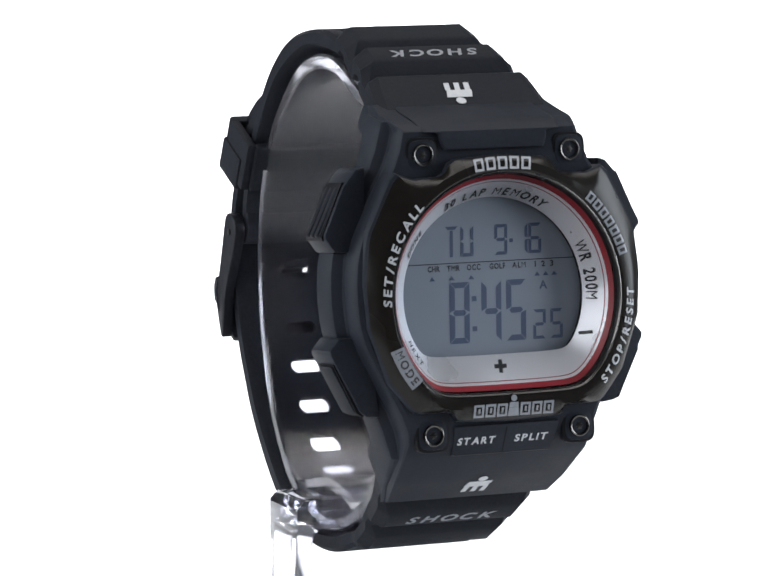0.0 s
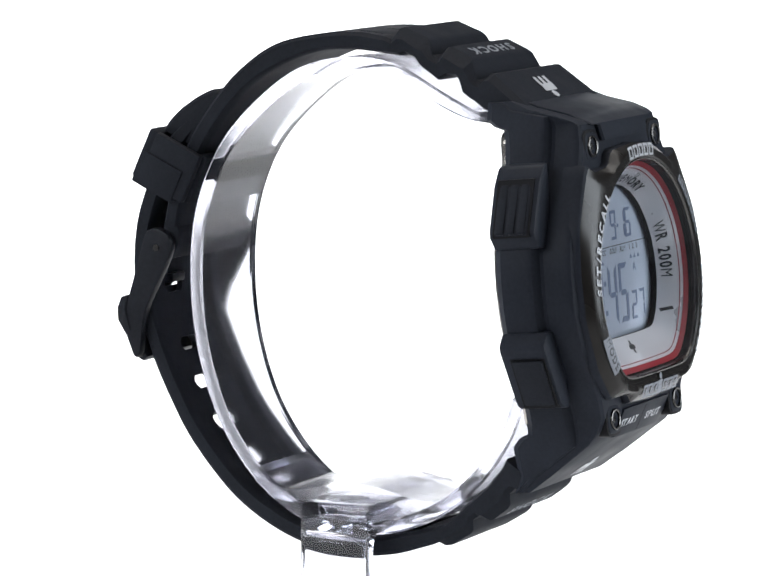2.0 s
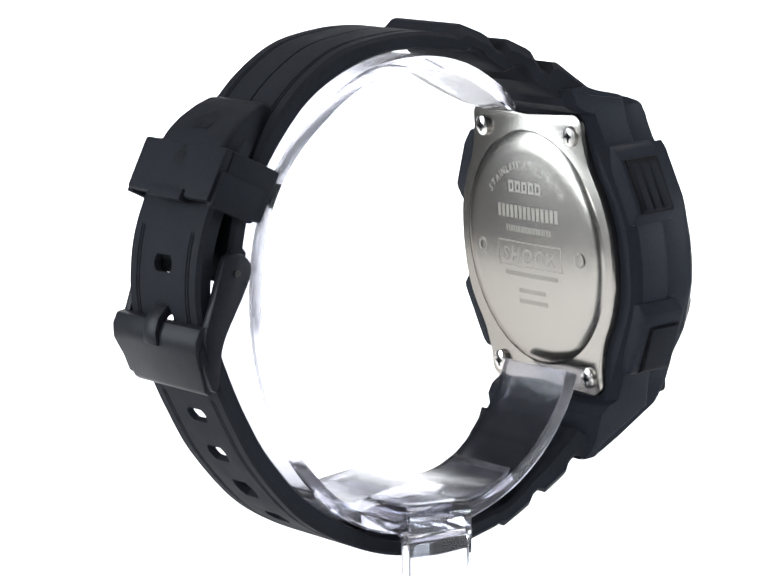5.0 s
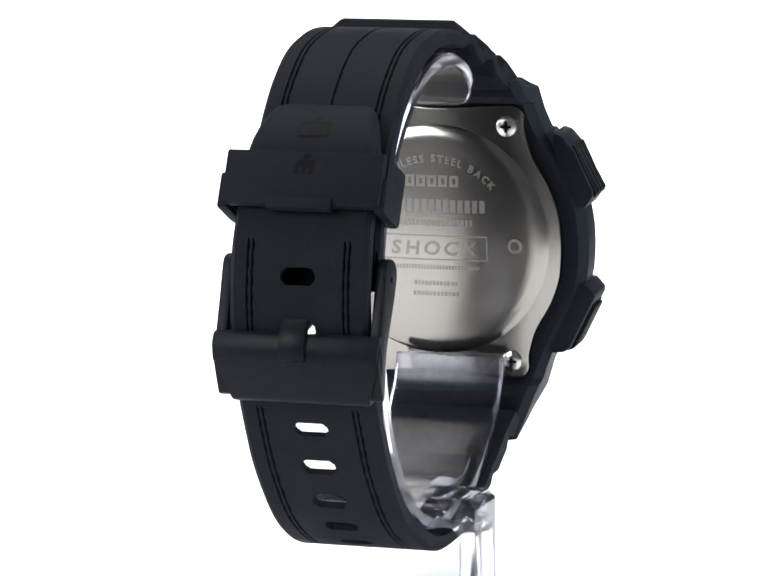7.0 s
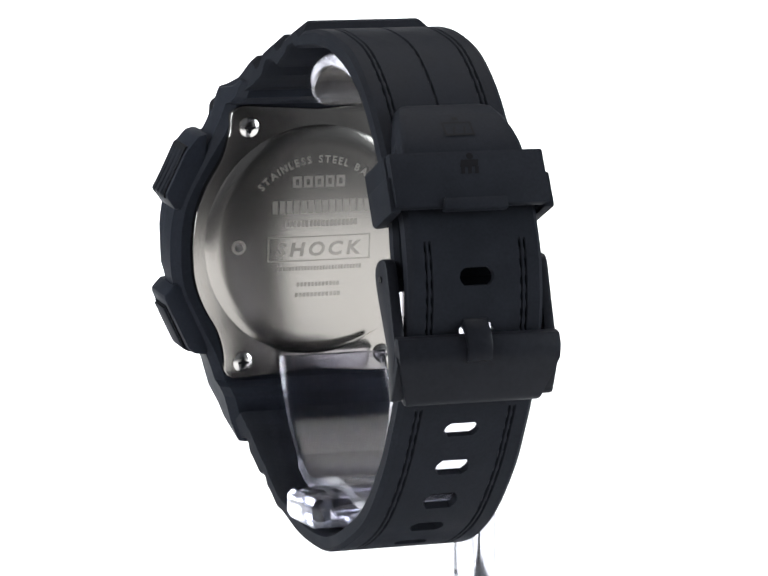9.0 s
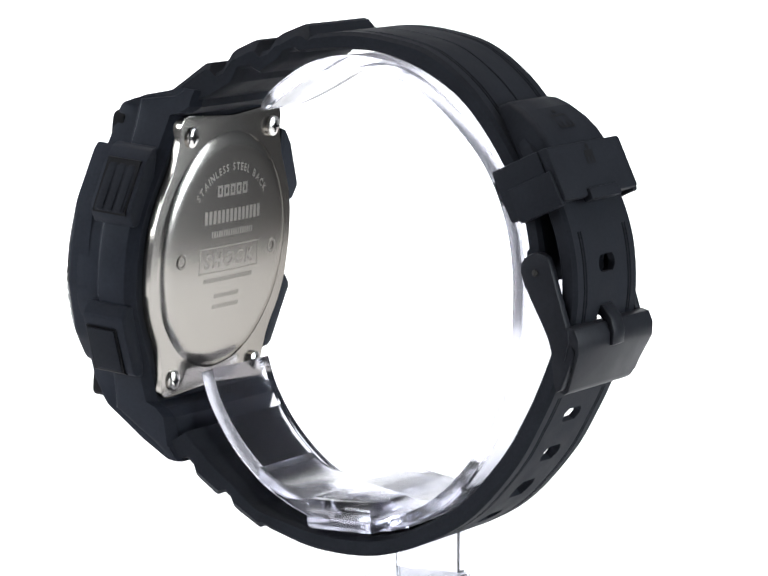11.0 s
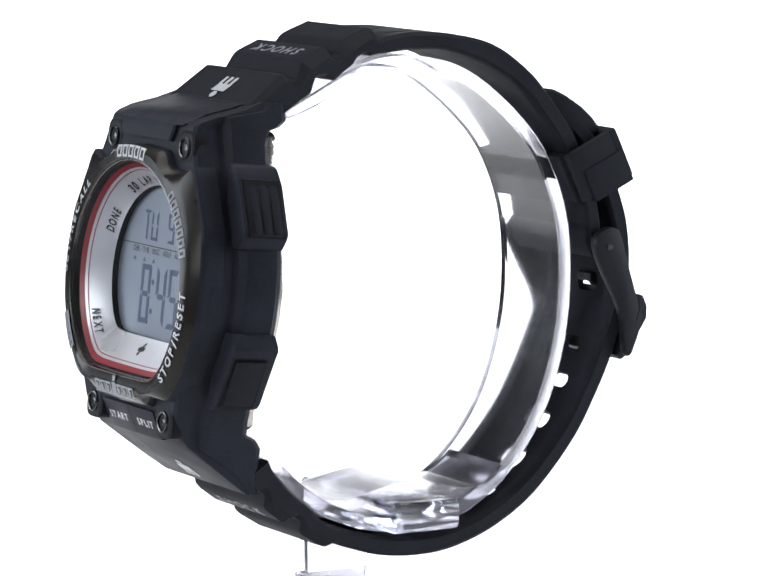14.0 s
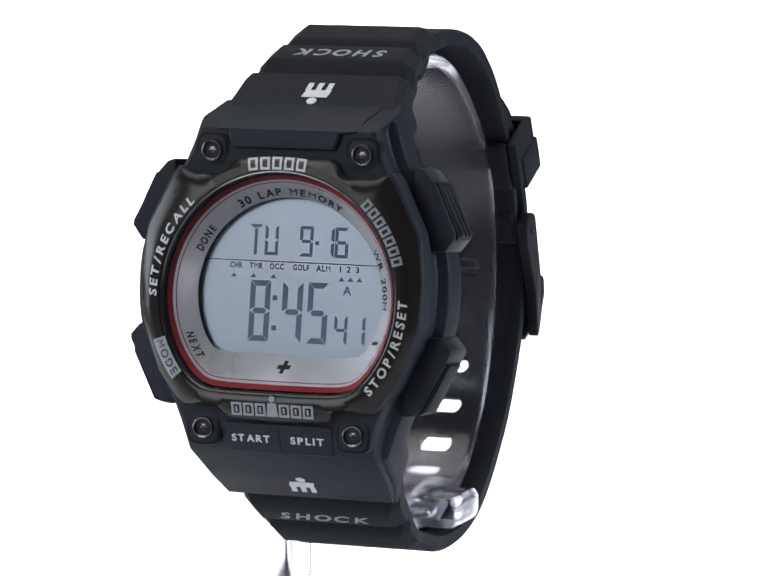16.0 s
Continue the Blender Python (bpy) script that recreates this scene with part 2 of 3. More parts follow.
# --- bezel with its printed words ---
def bezel_outline(scale=1.0):
    """The bezel's outer edge: eight-sided, stepped in round the four screws; sampled in the directions of the dial's outline."""
    half = [(0, 17.75), (7.0, 17.3), (8.1, 15.2), (12.7, 15.0), (13.3, 16.0), (15.2, 15.9), (19.1, 8.0), (19.7, 2.0), (19.3, -4.0), (16.7, -11.0), (13.6, -14.9), (12.8, -15.2), (8.2, -15.1), (7.4, -16.5), (0, -16.8)]
    poly = half + [(-u, v) for u, v in half[::-1][1:-1]]
    out = []
    for u, v in d_outline(17.0, -14.6):
        du, dv = u, v + 0.6
        best = 1.0
        for (p, q), (r, t) in zip(poly, poly[1:] + poly[:1]):
            q0, t0 = q + 0.6, t + 0.6
            det = du * (t0 - q0) - dv * (r - p)
            if abs(det) < 1e-9:
                continue
            k = (p * (t0 - q0) - q0 * (r - p)) / det
            m = (p * dv - q0 * du) / det
            if k > 0 and -1e-6 <= m <= 1 + 1e-6:
                best = k
        best *= 0.968
        out.append((du * (1 + (best - 1) * scale), dv * (1 + (best - 1) * scale) - 0.6))
    return out


def bezel():
    bm = bmesh.new()
    prof = [(17.0, -14.6, 3.25), (16.0, -13.5, 3.3), (15.55, -12.9, 3.0), (15.35, -12.6, 2.2), (15.3, -12.5, 0.2)]
    loft(bm, [ring_w(bezel_outline(0.86), 1.95), ring_w(bezel_outline(0.45), 2.75)] + [ring_w(d_outline(r, fl), w) for r, fl, w in prof], caps=False)
    ob = part("bezel", bm, BEZEL, watch, "dark glossy gunmetal bezel ring", smooth=35)
    bm = bmesh.new()
    loft(bm, [ring_w(bezel_outline(1.0), -1.2), ring_w(bezel_outline(1.0), 1.3), ring_w(bezel_outline(0.96), 1.72), ring_w(bezel_outline(0.86), 1.95)], caps=False)
    part("bezel_skirt", bm, RUBBER_SMOOTH, ob, "matt black outer rim", smooth=35)
    bm = bmesh.new()
    prof = [(15.75, -12.95, 3.16), (15.6, -12.8, 3.2), (15.42, -12.62, 3.0), (15.36, -12.56, 2.7)]
    loft(bm, [ring_w(d_outline(r, fl), w) for r, fl, w in prof], caps=False)
    part("bezel_lip", bm, SCREW_DARK, ob, "thin bright inner lip", smooth=60)

    def mark(name, build, mat, label):
        b = bmesh.new()
        build(b)
        return part(name, b, mat, ob, label, smooth=0)
    lift = lambda r: 3.43 - max(0.0, r - 16.0) * 0.05 - max(0.0, r - 17.0) * 0.46
    mark("set_recall_print", lambda b: line_of_text(b, "SET/RECALL", 1.5, on_arc(0, -0.6, 16.1, -68.0, lift), 0.2, 0.1, 1.05, length=13.4), PRINT_WHITE, "silver words SET/RECALL")
    mark("stop_reset_print", lambda b: line_of_text(b, "STOP/RESET", 1.5, on_arc(0, -0.6, 17.4, 110.5, lift, True), 0.2, 0.1, 1.05, length=13.2), PRINT_WHITE, "silver words STOP/RESET")
    mark("maker_mark_right", lambda b: box_row(b, 7, on_arc(0, -0.6, 16.05, 59.0, lift), 9.0, 1.35), PRINT_GREY, "grey printed bars")
    mark("maker_mark_top", lambda b: box_row(b, 5, on_arc(0, -14, 29.3, -0.3, lambda r: 3.42 - max(0.0, r - 30.3) * 0.35), 7.9, 1.6), PRINT_WHITE, "silver printed bars")

    def mode(b):
        place = on_arc(0, -0.6, 17.25, -119.5, lambda r: lift(r) + 0.03, True)
        n = 10
        rows = [-0.25 + 1.8 * k / 6 for k in range(7)]
        vs = [place(-2.75 + 5.5 * i / n, y) for i in range(n + 1) for y in rows]
        add_faces(b, vs, [[7 * i + k, 7 * i + 7 + k, 7 * i + 8 + k, 7 * i + 1 + k] for i in range(n) for k in range(6)])
    mark("mode_plate", mode, PRINT_GREY, "grey printed plate")
    mark("mode_print", lambda b: line_of_text(b, "MODE", 1.5, on_arc(0, -0.6, 17.1, -119.5, lambda r: lift(r) + 0.06, True), 0.2, 0, 1.0, length=4.7), PRINT_BLACK, "dark word MODE")

    def lower(b):
        # an outlined bar with a raised figure in the middle
        s = lambda x, y: uvw(x + 0.1, -15.55 + y, 3.44 - 0.40 * max(0.0, 1.2 - y))
        for k in range(7):
            x0 = -5.55 + k * 1.6
            if k == 3:
                add_faces(b, [s(x0 - .1, 0), s(x0 + 1.45, 0), s(x0 + 1.25, 1.75), s(x0 + .1, 1.75)], [[0, 1, 2, 3]])
                c = [s(x0 + .68 + .42 * math.cos(a), 2.25 + .42 * math.sin(a)) for a in np.linspace(0, 2 * math.pi, 13)[:-1]]
                add_faces(b, c, [list(range(12))])
                continue
            for (p, q) in (((x0, 0), (x0 + 1.4, .3)), ((x0, 1.35), (x0 + 1.4, 1.65)), ((x0, 0), (x0 + .3, 1.65)), ((x0 + 1.1, 0), (x0 + 1.4, 1.65)), ((x0 + .55, .5), (x0 + .85, 1.15))):
                add_faces(b, [s(p[0], p[1]), s(q[0], p[1]), s(q[0], q[1]), s(p[0], q[1])], [[0, 1, 2, 3]])
    mark("maker_mark_bottom", lower, PRINT_GREY, "grey outlined bars with a dot")
    return ob


bezel()


# --- dial under the crystal ---
def dial():
    bm = bmesh.new()
    loft(bm, [ring_w(d_outline(r, f), w) for r, f, w in ((15.25, -12.36, 1.94), (15.0, -12.08, 1.74), (14.68, -11.7, 1.43))], caps=False)
    red = part("red_ring", bm, RED, watch, "thin red line round the dial", smooth=60)
    bm = bmesh.new()
    loft(bm, [ring_w(d_outline(r, f), w) for r, f, w in ((14.74, -11.76, 1.45), (14.4, -11.3, 1.04), (12.5, -8.15, -1.26), (12.42, -8.05, -1.4))], caps=False)
    ring = part("chapter_ring", bm, SILVER, watch, "satin silver dial surround with black print", smooth=40)
    # Extra red line paints how light doubles the first one on the ring.
    bm = bmesh.new()
    loft(bm, [ring_w(d_outline(r, f), w) for r, f, w in ((14.42, -11.36, 1.12), (14.34, -11.26, 1.02))], caps=False)
    part("red_line_double", bm, RED, red, "painted double of the red line, cast on the ring", smooth=60)
    bm = bmesh.new()
    loft(bm, [ring_w(d_outline(r, f), w) for r, f, w in ((12.42, -8.05, -1.4), (12.6, -8.2, -2.4))], caps=False)
    # Black here paints the shade in the gap beside the display.
    part("well_wall", bm, RECESS_SHADE, ring, "wall of the display well, with painted shade", smooth=60)

    def mark(name, build):
        b = bmesh.new()
        build(b)
        part(name, b, PRINT_BLACK, ring, smooth=0)
    top = lambda r: -1.26 + (r - 12.5) * 1.21 + 0.13
    mark("lap_memory_print", lambda b: line_of_text(b, "30 LAP MEMORY", 1.2, on_arc(0, -0.6, 12.75, 1.0, top), 0.16, 0.2, 1.05, length=14.4))
    mark("water_print", lambda b: line_of_text(b, "WR 200M", 1.5, on_arc(0, -0.6, 12.7, 78.0, top), 0.14, 0, 1.0, length=7.4))
    mark("done_print", lambda b: line_of_text(b, "DONE", 1.0, on_arc(0, -0.6, 12.8, -58.0, top), 0.16, 0.2, 1.0, length=3.6))
    mark("next_print", lambda b: line_of_text(b, "NEXT", 1.0, on_arc(0, -0.6, 13.9, -119.0, lambda r: top(r) + 0.33, True), 0.16, 0.2, 1.0, length=3.7))

    def signs(b):
        for x, y, hw, hh in ((0.05, -9.45, 0.85, 0.26), (0.05, -9.45, 0.27, 0.8)):
            k = 0.25
            add_faces(b, [uvw(x + p + k * q, y + q, -1.2 + (-8.15 - y - q) * 0.73) for p, q in ((-hw, -hh), (hw, -hh), (hw, hh), (-hw, hh))], [[0, 1, 2, 3]])
        add_faces(b, [uvw(u, v, top(math.hypot(u, v + 0.6)) + 0.03) for u, v in ((11.45, -6.15), (12.75, -6.0), (12.75, -5.6), (11.45, -5.75))], [[0, 1, 2, 3]])
    mark("dial_sign", signs)


dial()

SEG = {"8": "abcdefg", "4": "bcfg", "5": "acdfg", "9": "abcdfg", "1": "bc", "6": "acdefg", "2": "abdeg", "3": "abcdg", "7": "abc", "0": "abcdef", "U": "bcdef", "T": "am"}


def segment(bm, s, x, y, w, h, t, lean, z):
    """One bar of a seven-part digit with its foot at (x, y)."""
    g = 0.1 * t
    m = h / 2
    shapes = {
        "a": [(g, h), (w - g, h), (w - t, h - t), (t, h - t)], "d": [(g, 0), (t, t), (w - t, t), (w - g, 0)],
        "g": [(t * .6, m), (t, m + t / 2), (w - t, m + t / 2), (w - t * .6, m), (w - t, m - t / 2), (t, m - t / 2)],
        "f": [(0, h - g), (t, h - t - g), (t, m + t * .6), (0, m + g)], "e": [(0, g), (0, m - g), (t, m - t * .6), (t, t + g)],
        "b": [(w, h - g), (w, m + g), (w - t, m + t * .6), (w - t, h - t - g)], "c": [(w, g), (w - t, t + g), (w - t, m - t * .6), (w, m - g)],
        "m": [(w / 2 - t / 2, 0), (w / 2 + t / 2, 0), (w / 2 + t / 2, h - t * 1.2), (w / 2 - t / 2, h - t * 1.2)]}
    prism(bm, [(x + a + lean * b, y + b) for a, b in shapes[s]], z, z + 0.03, uvw)


def display():
    bm = bmesh.new()
    prism(bm, d_outline(12.9, -8.6), -3.0, -2.35, uvw)
    lcd = part("display", bm, LCD, watch, "grey liquid-crystal display showing the time and date", smooth=40)
    Z = -2.34

    def digit(name, ch, x, y, w, h, t, lean=0.03):
        b = bmesh.new()
        for s in SEG[ch]:
            segment(b, s, x, y, w, h, t, lean, Z)
        part(name, b, LCD_INK, lcd, smooth=0)
    for ch, x in (("T", -6.1), ("U", -3.95), ("9", 0.75), ("1", 3.6), ("6", 5.5)):
        digit("date_digit", ch, x, 4.45, 1.8, 3.85, 0.42)
    for ch, x in (("8", -5.85), ("4", -1.45), ("5", 2.0)):
        digit("time_digit", ch, x, -6.45, 2.75, 7.7, 0.72)
    b = bmesh.new()
    for x, y, r in ((-2.3, -0.9, .32), (-2.35, -4.7, .32), (3.15, 6.2, .24)):
        prism(b, [(x - r, y - r), (x + r, y - r), (x + r, y + r), (x - r, y + r)], Z, Z + .03, uvw)
    part("colon", b, LCD_INK, lcd, smooth=0)
    b = bmesh.new()
    prism(b, [(-11.9, 3.62), (11.9, 3.62), (11.9, 3.74), (-11.9, 3.74)], Z, Z + .03, uvw)
    part("divider_line", b, PRINT_BLACK, lcd, smooth=0)
    for word, x, ln in (("CHR", -7.7, 1.7), ("TMR", -5.0, 1.8), ("OCC", -2.2, 1.9), ("GOLF", 1.1, 2.2), ("ALM", 4.1, 1.9), ("1", 6.4, 0), ("2", 7.5, 0), ("3", 8.7, 0)):
        b = bmesh.new()
        line_of_text(b, word, 1.0, lambda p, q, x=x: uvw(x + p, 2.72 + q, Z + .02), 0.14, 0, 1.1, length=ln)
        part("mode_word", b, PRINT_BLACK, lcd, smooth=0)
    for x in (-8.0, -5.3, -2.6, 6.6, 7.8, 9.0):
        b = bmesh.new()
        prism(b, [(x - .42, 1.55), (x + .42, 1.55), (x, 2.1)], Z, Z + .03, uvw)
        part("pointer_mark", b, LCD_INK, lcd, smooth=0)
    b = bmesh.new()
    line_of_text(b, "A", 1.5, lambda p, q: uvw(7.4 + p, -0.1 + q, Z + .02))
    part("alarm_letter", b, LCD_INK, lcd, smooth=0)
    # the seconds: every bar of the two digits is a part of its own
    bars = {}
    for place, x in (("tens", 5.75), ("ones", 8.15)):
        for s in "abcdefg":
            b = bmesh.new()
            segment(b, s, x, -6.45, 1.75, 3.75, 0.40, 0.03, Z)
            bars[place, s] = part("seconds_bar", b, LCD_INK, lcd, smooth=0)
    return bars


seconds_bars = display()


def crystal():
    bm = bmesh.new()
    rings = [ring_w([(u * k, -0.6 + (v + 0.6) * k) for u, v in d_outline(15.34, -12.5)], 3.06 + 0.14 * (1 - k * k)) for k in (1.0, 0.85, 0.68, 0.5, 0.3, 0.1)]
    loft(bm, rings, caps=False)
    add_faces(bm, rings[-1], [list(range(112))])
    ob = part("crystal", bm, CRYSTAL, watch, "slightly domed clear crystal over the dial", smooth=60)
    ob.visible_shadow = False


crystal()


# --- front screws, each in a square boss ---
def front_screw(u, v):
    w0 = 0.55
    bm = bmesh.new()
    a = [(u + 2.3 * math.copysign(abs(math.cos(t)) ** 0.55, math.cos(t)), v + 2.2 * math.copysign(abs(math.sin(t)) ** 0.55, math.sin(t))) for t in np.linspace(0, 2 * math.pi, 25)[:-1]]
    prism(bm, a, w0 - 1.5, w0 + 0.3, uvw)
    # Black block, not sunk in, paints the shade of a recess.
    part("screw_recess_shade", bm, RECESS_SHADE, body, smooth=30, bevel=0.15)
    bm = bmesh.new()
    a = [(u + (p - u) * 0.84, v + (q - v) * 0.84) for p, q in a]
    prism(bm, a, w0 - 1.5, w0 + 0.42, uvw)
    part("screw_boss", bm, RUBBER_SMOOTH, body, smooth=30, bevel=0.2)
    bm = bmesh.new()
    circ = lambda r, w: [uvw(u + r * math.cos(t), v + r * math.sin(t), w) for t in np.linspace(0, 2 * math.pi, 25)[:-1]]
    loft(bm, [circ(1.42, w0 + .30), circ(1.38, w0 + .66), circ(1.26, w0 + .72), circ(1.08, w0 + .66), circ(0.98, w0 + .1)], caps=False)
    screw = part("screw", bm, SCREW_DARK, watch, "dark steel bezel screw with a round socket", smooth=35)
    bm = bmesh.new()
    star = lambda r, w: [uvw(u + r * (1 + 0.16 * math.cos(6 * t)) * math.cos(t), v + r * (1 + 0.16 * math.cos(6 * t)) * math.sin(t), w) for t in np.linspace(0, 2 * math.pi, 37)[:-1]]
    loft(bm, [star(0.98, w0 + .12), star(0.62, w0 + .16), star(0.45, w0 + .42), star(0.12, w0 + .46)], caps=True)
    part("socket_pin", bm, SCREW_DARK, screw, smooth=35)


for u in (-10.1, 10.1):
    for v in (17.45, -17.5):
        front_screw(u, v)


# --- top cover between the upper screws, start/split button between the lower ones ---
def front_plates():
    bm = bmesh.new()
    loft(bm, [[uvw(-h - .4, v, w - 1.5), uvw(-h - .4, v, w - .25), uvw(-h - .1, v, w), uvw(h - .7, v, w), uvw(h - .4, v, w - .25), uvw(h - .4, v, w - 1.5)] for v, w, h in ((18.0, 1.45, 6.9), (19.0, 1.4, 7.3), (20.05, 1.2, 7.5), (20.25, 1.1, 9.3), (20.9, -0.1, 9.5), (21.8, -1.8, 9.6), (22.9, -5.6, 9.6), (23.8, -8.1, 9.5))])
    part("lug_cover", bm, RUBBER_SMOOTH, body, smooth=20)
    bm = bmesh.new()
    prism(bm, [(-7.3, -16.6), (7.3, -16.6), (6.9, -20.4), (-6.9, -20.4)], -3, 1.3, lambda a, b, c: uvw(a, b, c - max(0, -16.6 - b) * 0.55))
    btn = part("start_split_button", bm, RUBBER_SMOOTH, watch, "black front button lettered START and SPLIT", bevel=0.3)
    for word, x, ln in (("START", -3.9, 5.2), ("SPLIT", 3.7, 4.6)):
        b = bmesh.new()
        line_of_text(b, word, 1.25, lambda p, q, x=x: uvw(x + p, -19.0 + q, 1.36 - (2.5 - q) * 0.55), 0.18, 0.08, 1.15, length=ln)
        part("button_word", b, PRINT_WHITE, btn, smooth=0)
    bm = bmesh.new()
    prism(bm, [(-.08, -16.9), (.08, -16.9), (.08, -20.2), (-.08, -20.2)], 1.0, 1.32, lambda a, b, c: uvw(a, b, c - max(0, -16.6 - b) * 0.55))
    part("button_seam", bm, RECESS_SHADE, btn, smooth=0)


front_plates()


# --- side pushers in their guards ---
def pusher(side, upper):
    if upper:
        guard = [(15.6, 16.3), (16.9, 15.9), (18.6, 13.9), (21.35, 7.9), (21.2, 7.3), (20.1, 5.7), (16.0, 5.6)]
        face, lo, hi = [(17.6, 14.1), (18.55, 14.1), (21.55, 7.9), (21.4, 7.5), (18.0, 7.4)], -7.9, -3.3
    else:
        guard = [(16.0, -4.8), (20.0, -4.9), (21.3, -6.4), (21.2, -7.0), (17.5, -14.2), (16.7, -14.9), (14.8, -15.1)]
        face, lo, hi = [(17.6, -8.4), (20.75, -8.4), (17.75, -14.3), (17.0, -14.6), (15.5, -14.4)], -7.3, -3.1
    bm = bmesh.new()
    prism(bm, [(side * (a + 0.5) - 0.4, b) for a, b in guard], -8.8, -2.4, uvw)
    part("pusher_guard", bm, RUBBER_SMOOTH, body, bevel=0.45)
    bm = bmesh.new()
    c = [sum(p[i] for p in face) / len(face) for i in (0, 1)]
    # No gap is cut: a black layer over the guard paints its shade.
    gap = [(side * (c[0] + (a - c[0]) * 1.0 + 0.52) - 0.4, c[1] + (b - c[1]) * 1.08) for a, b in face]
    prism(bm, gap, lo - 0.25, hi + 0.25, uvw)
    part("pusher_gap_shade", bm, RECESS_SHADE, body, smooth=30)
    bm = bmesh.new()
    prism(bm, [(side * (a + (0.64 if upper else 0.8)) - 0.4, b) for a, b in face], lo, hi, uvw)
    if upper:
        step = (hi - lo - 0.3) / 3
        for k in range(3):
            w0 = lo + 0.3 + k * step
            prism(bm, [(side * (a + 0.84) - 0.4, c[1] + (b - c[1]) * 0.93) for a, b in face], w0, w0 + step - 0.35, uvw)
    part("pusher", bm, RUBBER, watch, "black side push button", bevel=0.22)


for side in (-1, 1):
    for upper in (True, False):
        pusher(side, upper)


# --- steel back ---
def case_back():
    q = [(0, 19.0), (9.2, 19.6), (11.7, 19.6), (12.9, 18.5), (13.0, 16.2), (14.1, 12.4), (16.2, 8.7), (17.6, 4.6), (18.0, 0.0)]
    up = smooth_line(q, 3)
    cv = 0.55
    quarter = [(u, v) for u, v in up]
    pts = quarter + [(u, -v * 0.955) for u, v in quarter[::-1][1:]]
    pts = pts + [(-u, v) for u, v in pts[::-1][1:-1]]
    pts = [(u, v + cv) for u, v in pts]
    bm = bmesh.new()
    prism(bm, pts, -10.5, -8.8, uvw)
    plate = part("back_plate", bm, STEEL, watch, "brushed stainless steel back plate", bevel=0.2, smooth=30)
    circ = lambda r, w: [uvw(r * math.sin(t), cv + 0.5 + r * math.cos(t), w) for t in np.linspace(0, 2 * math.pi, 73)[:-1]]
    bm = bmesh.new()
    lid_w = lambda r: -11.78 + 0.0033 * r * r
    loft(bm, [circ(16.5, -10.35), circ(16.3, -10.5), circ(15.85, -10.75), circ(15.2, -10.97), circ(14.4, -11.13), circ(13.2, lid_w(13.2))] + [circ(r, lid_w(r)) for r in (12.0, 10.0, 8.0, 6.0, 4.0, 2.0, 0.4)], caps=True)
    lid = part("back_lid", bm, STEEL, watch, "round domed steel battery lid with faint engraving", smooth=30)
    put = lambda u, v: uvw(u, v, lid_w(math.hypot(u, v - cv - 0.5)) - 0.02)

    def engrave(name, build):
        b = bmesh.new()
        build(b)
        tagged(part(name, b, ENGRAVE, lid, smooth=0), kind="stuff")
    flip = lambda v0: (lambda x, y: put(-x, v0 + y))
    engrave("engraved_mark", lambda b: box_row(b, 5, flip(8.7), 8.0, 1.6, 0.2, 0.4))
    def bar(x0, x1, y0, y1):
        n = max(1, int(abs(x1 - x0)))
        return lambda b: add_faces(b, [put(x0 + (x1 - x0) * k / n, y) for k in range(n + 1) for y in (y0, y1)], [[2 * k, 2 * k + 2, 2 * k + 3, 2 * k + 1] for k in range(n)])
    def frame_of_bars(x0, x1, y0, y1, n, framed=False):
        def build(b):
            if framed:
                for p, q, r, t in ((x0 - .5, x1 + .5, y0 - .5, y0 - .3), (x0 - .5, x1 + .5, y1 + .3, y1 + .5), (x0 - .5, x0 - .3, y0 - .3, y1 + .3), (x1 + .3, x1 + .5, y0 - .3, y1 + .3)):
                    bar(p, q, r, t)(b)
            for k in range(n):
                bar(x0 + (x1 - x0) * k / n, x0 + (x1 - x0) * (k + .72) / n, y0, y1)(b)
        return build
    engrave("engraved_mark", frame_of_bars(-7.4, 7.2, 5.1, 6.9, 14))
    engrave("engraved_line", frame_of_bars(-5.6, 5.2, 3.2, 4.1, 18))
    engrave("engraved_panel", frame_of_bars(-7.2, 7.0, -1.2, 1.4, 0, True))
    engrave("engraved_word", lambda b: line_of_text(b, "SHOCK", 2.7, flip(-0.9), 0.25, 0.15, 1.4, length=12.6))
    engrave("engraved_line", frame_of_bars(-6.4, 6.2, -3.0, -2.4, 28))
    engrave("engraved_line", frame_of_bars(-3.2, 3.2, -5.3, -4.7, 12))
    engrave("engraved_line", frame_of_bars(-3.4, 3.4, -6.8, -6.2, 12))

    def arc_marks(b):
        line_of_text(b, "STAINLESS STEEL BACK", 1.45, lambda x, y: put(-(11.1 + y) * math.sin(x / 11.1), cv + 0.5 + (11.1 + y) * math.cos(x / 11.1)), 0.22, 0, 1.0, length=19.0)
    engrave("engraved_arc", arc_marks)
    for u in (-11.6, 11.6):
        b = bmesh.new()
        ring = lambda r, ww: [uvw(u + r * math.cos(t), cv + r * math.sin(t), ww) for t in np.linspace(0, 2 * math.pi, 25)[:-1]]
        w = lid_w(11.6)
        loft(b, [ring(1.05, w), ring(1.0, w - .1), ring(.7, w - .1), ring(.62, w)], caps=False)
        part("round_stud", b, ENGRAVE, lid, smooth=40)
    for u in (-10.6, 10.4):
        for v in (17.3, -15.9):
            b = bmesh.new()
            ring = lambda r, ww: [uvw(u + r * math.cos(t), v + r * math.sin(t), ww) for t in np.linspace(0, 2 * math.pi, 21)[:-1]]
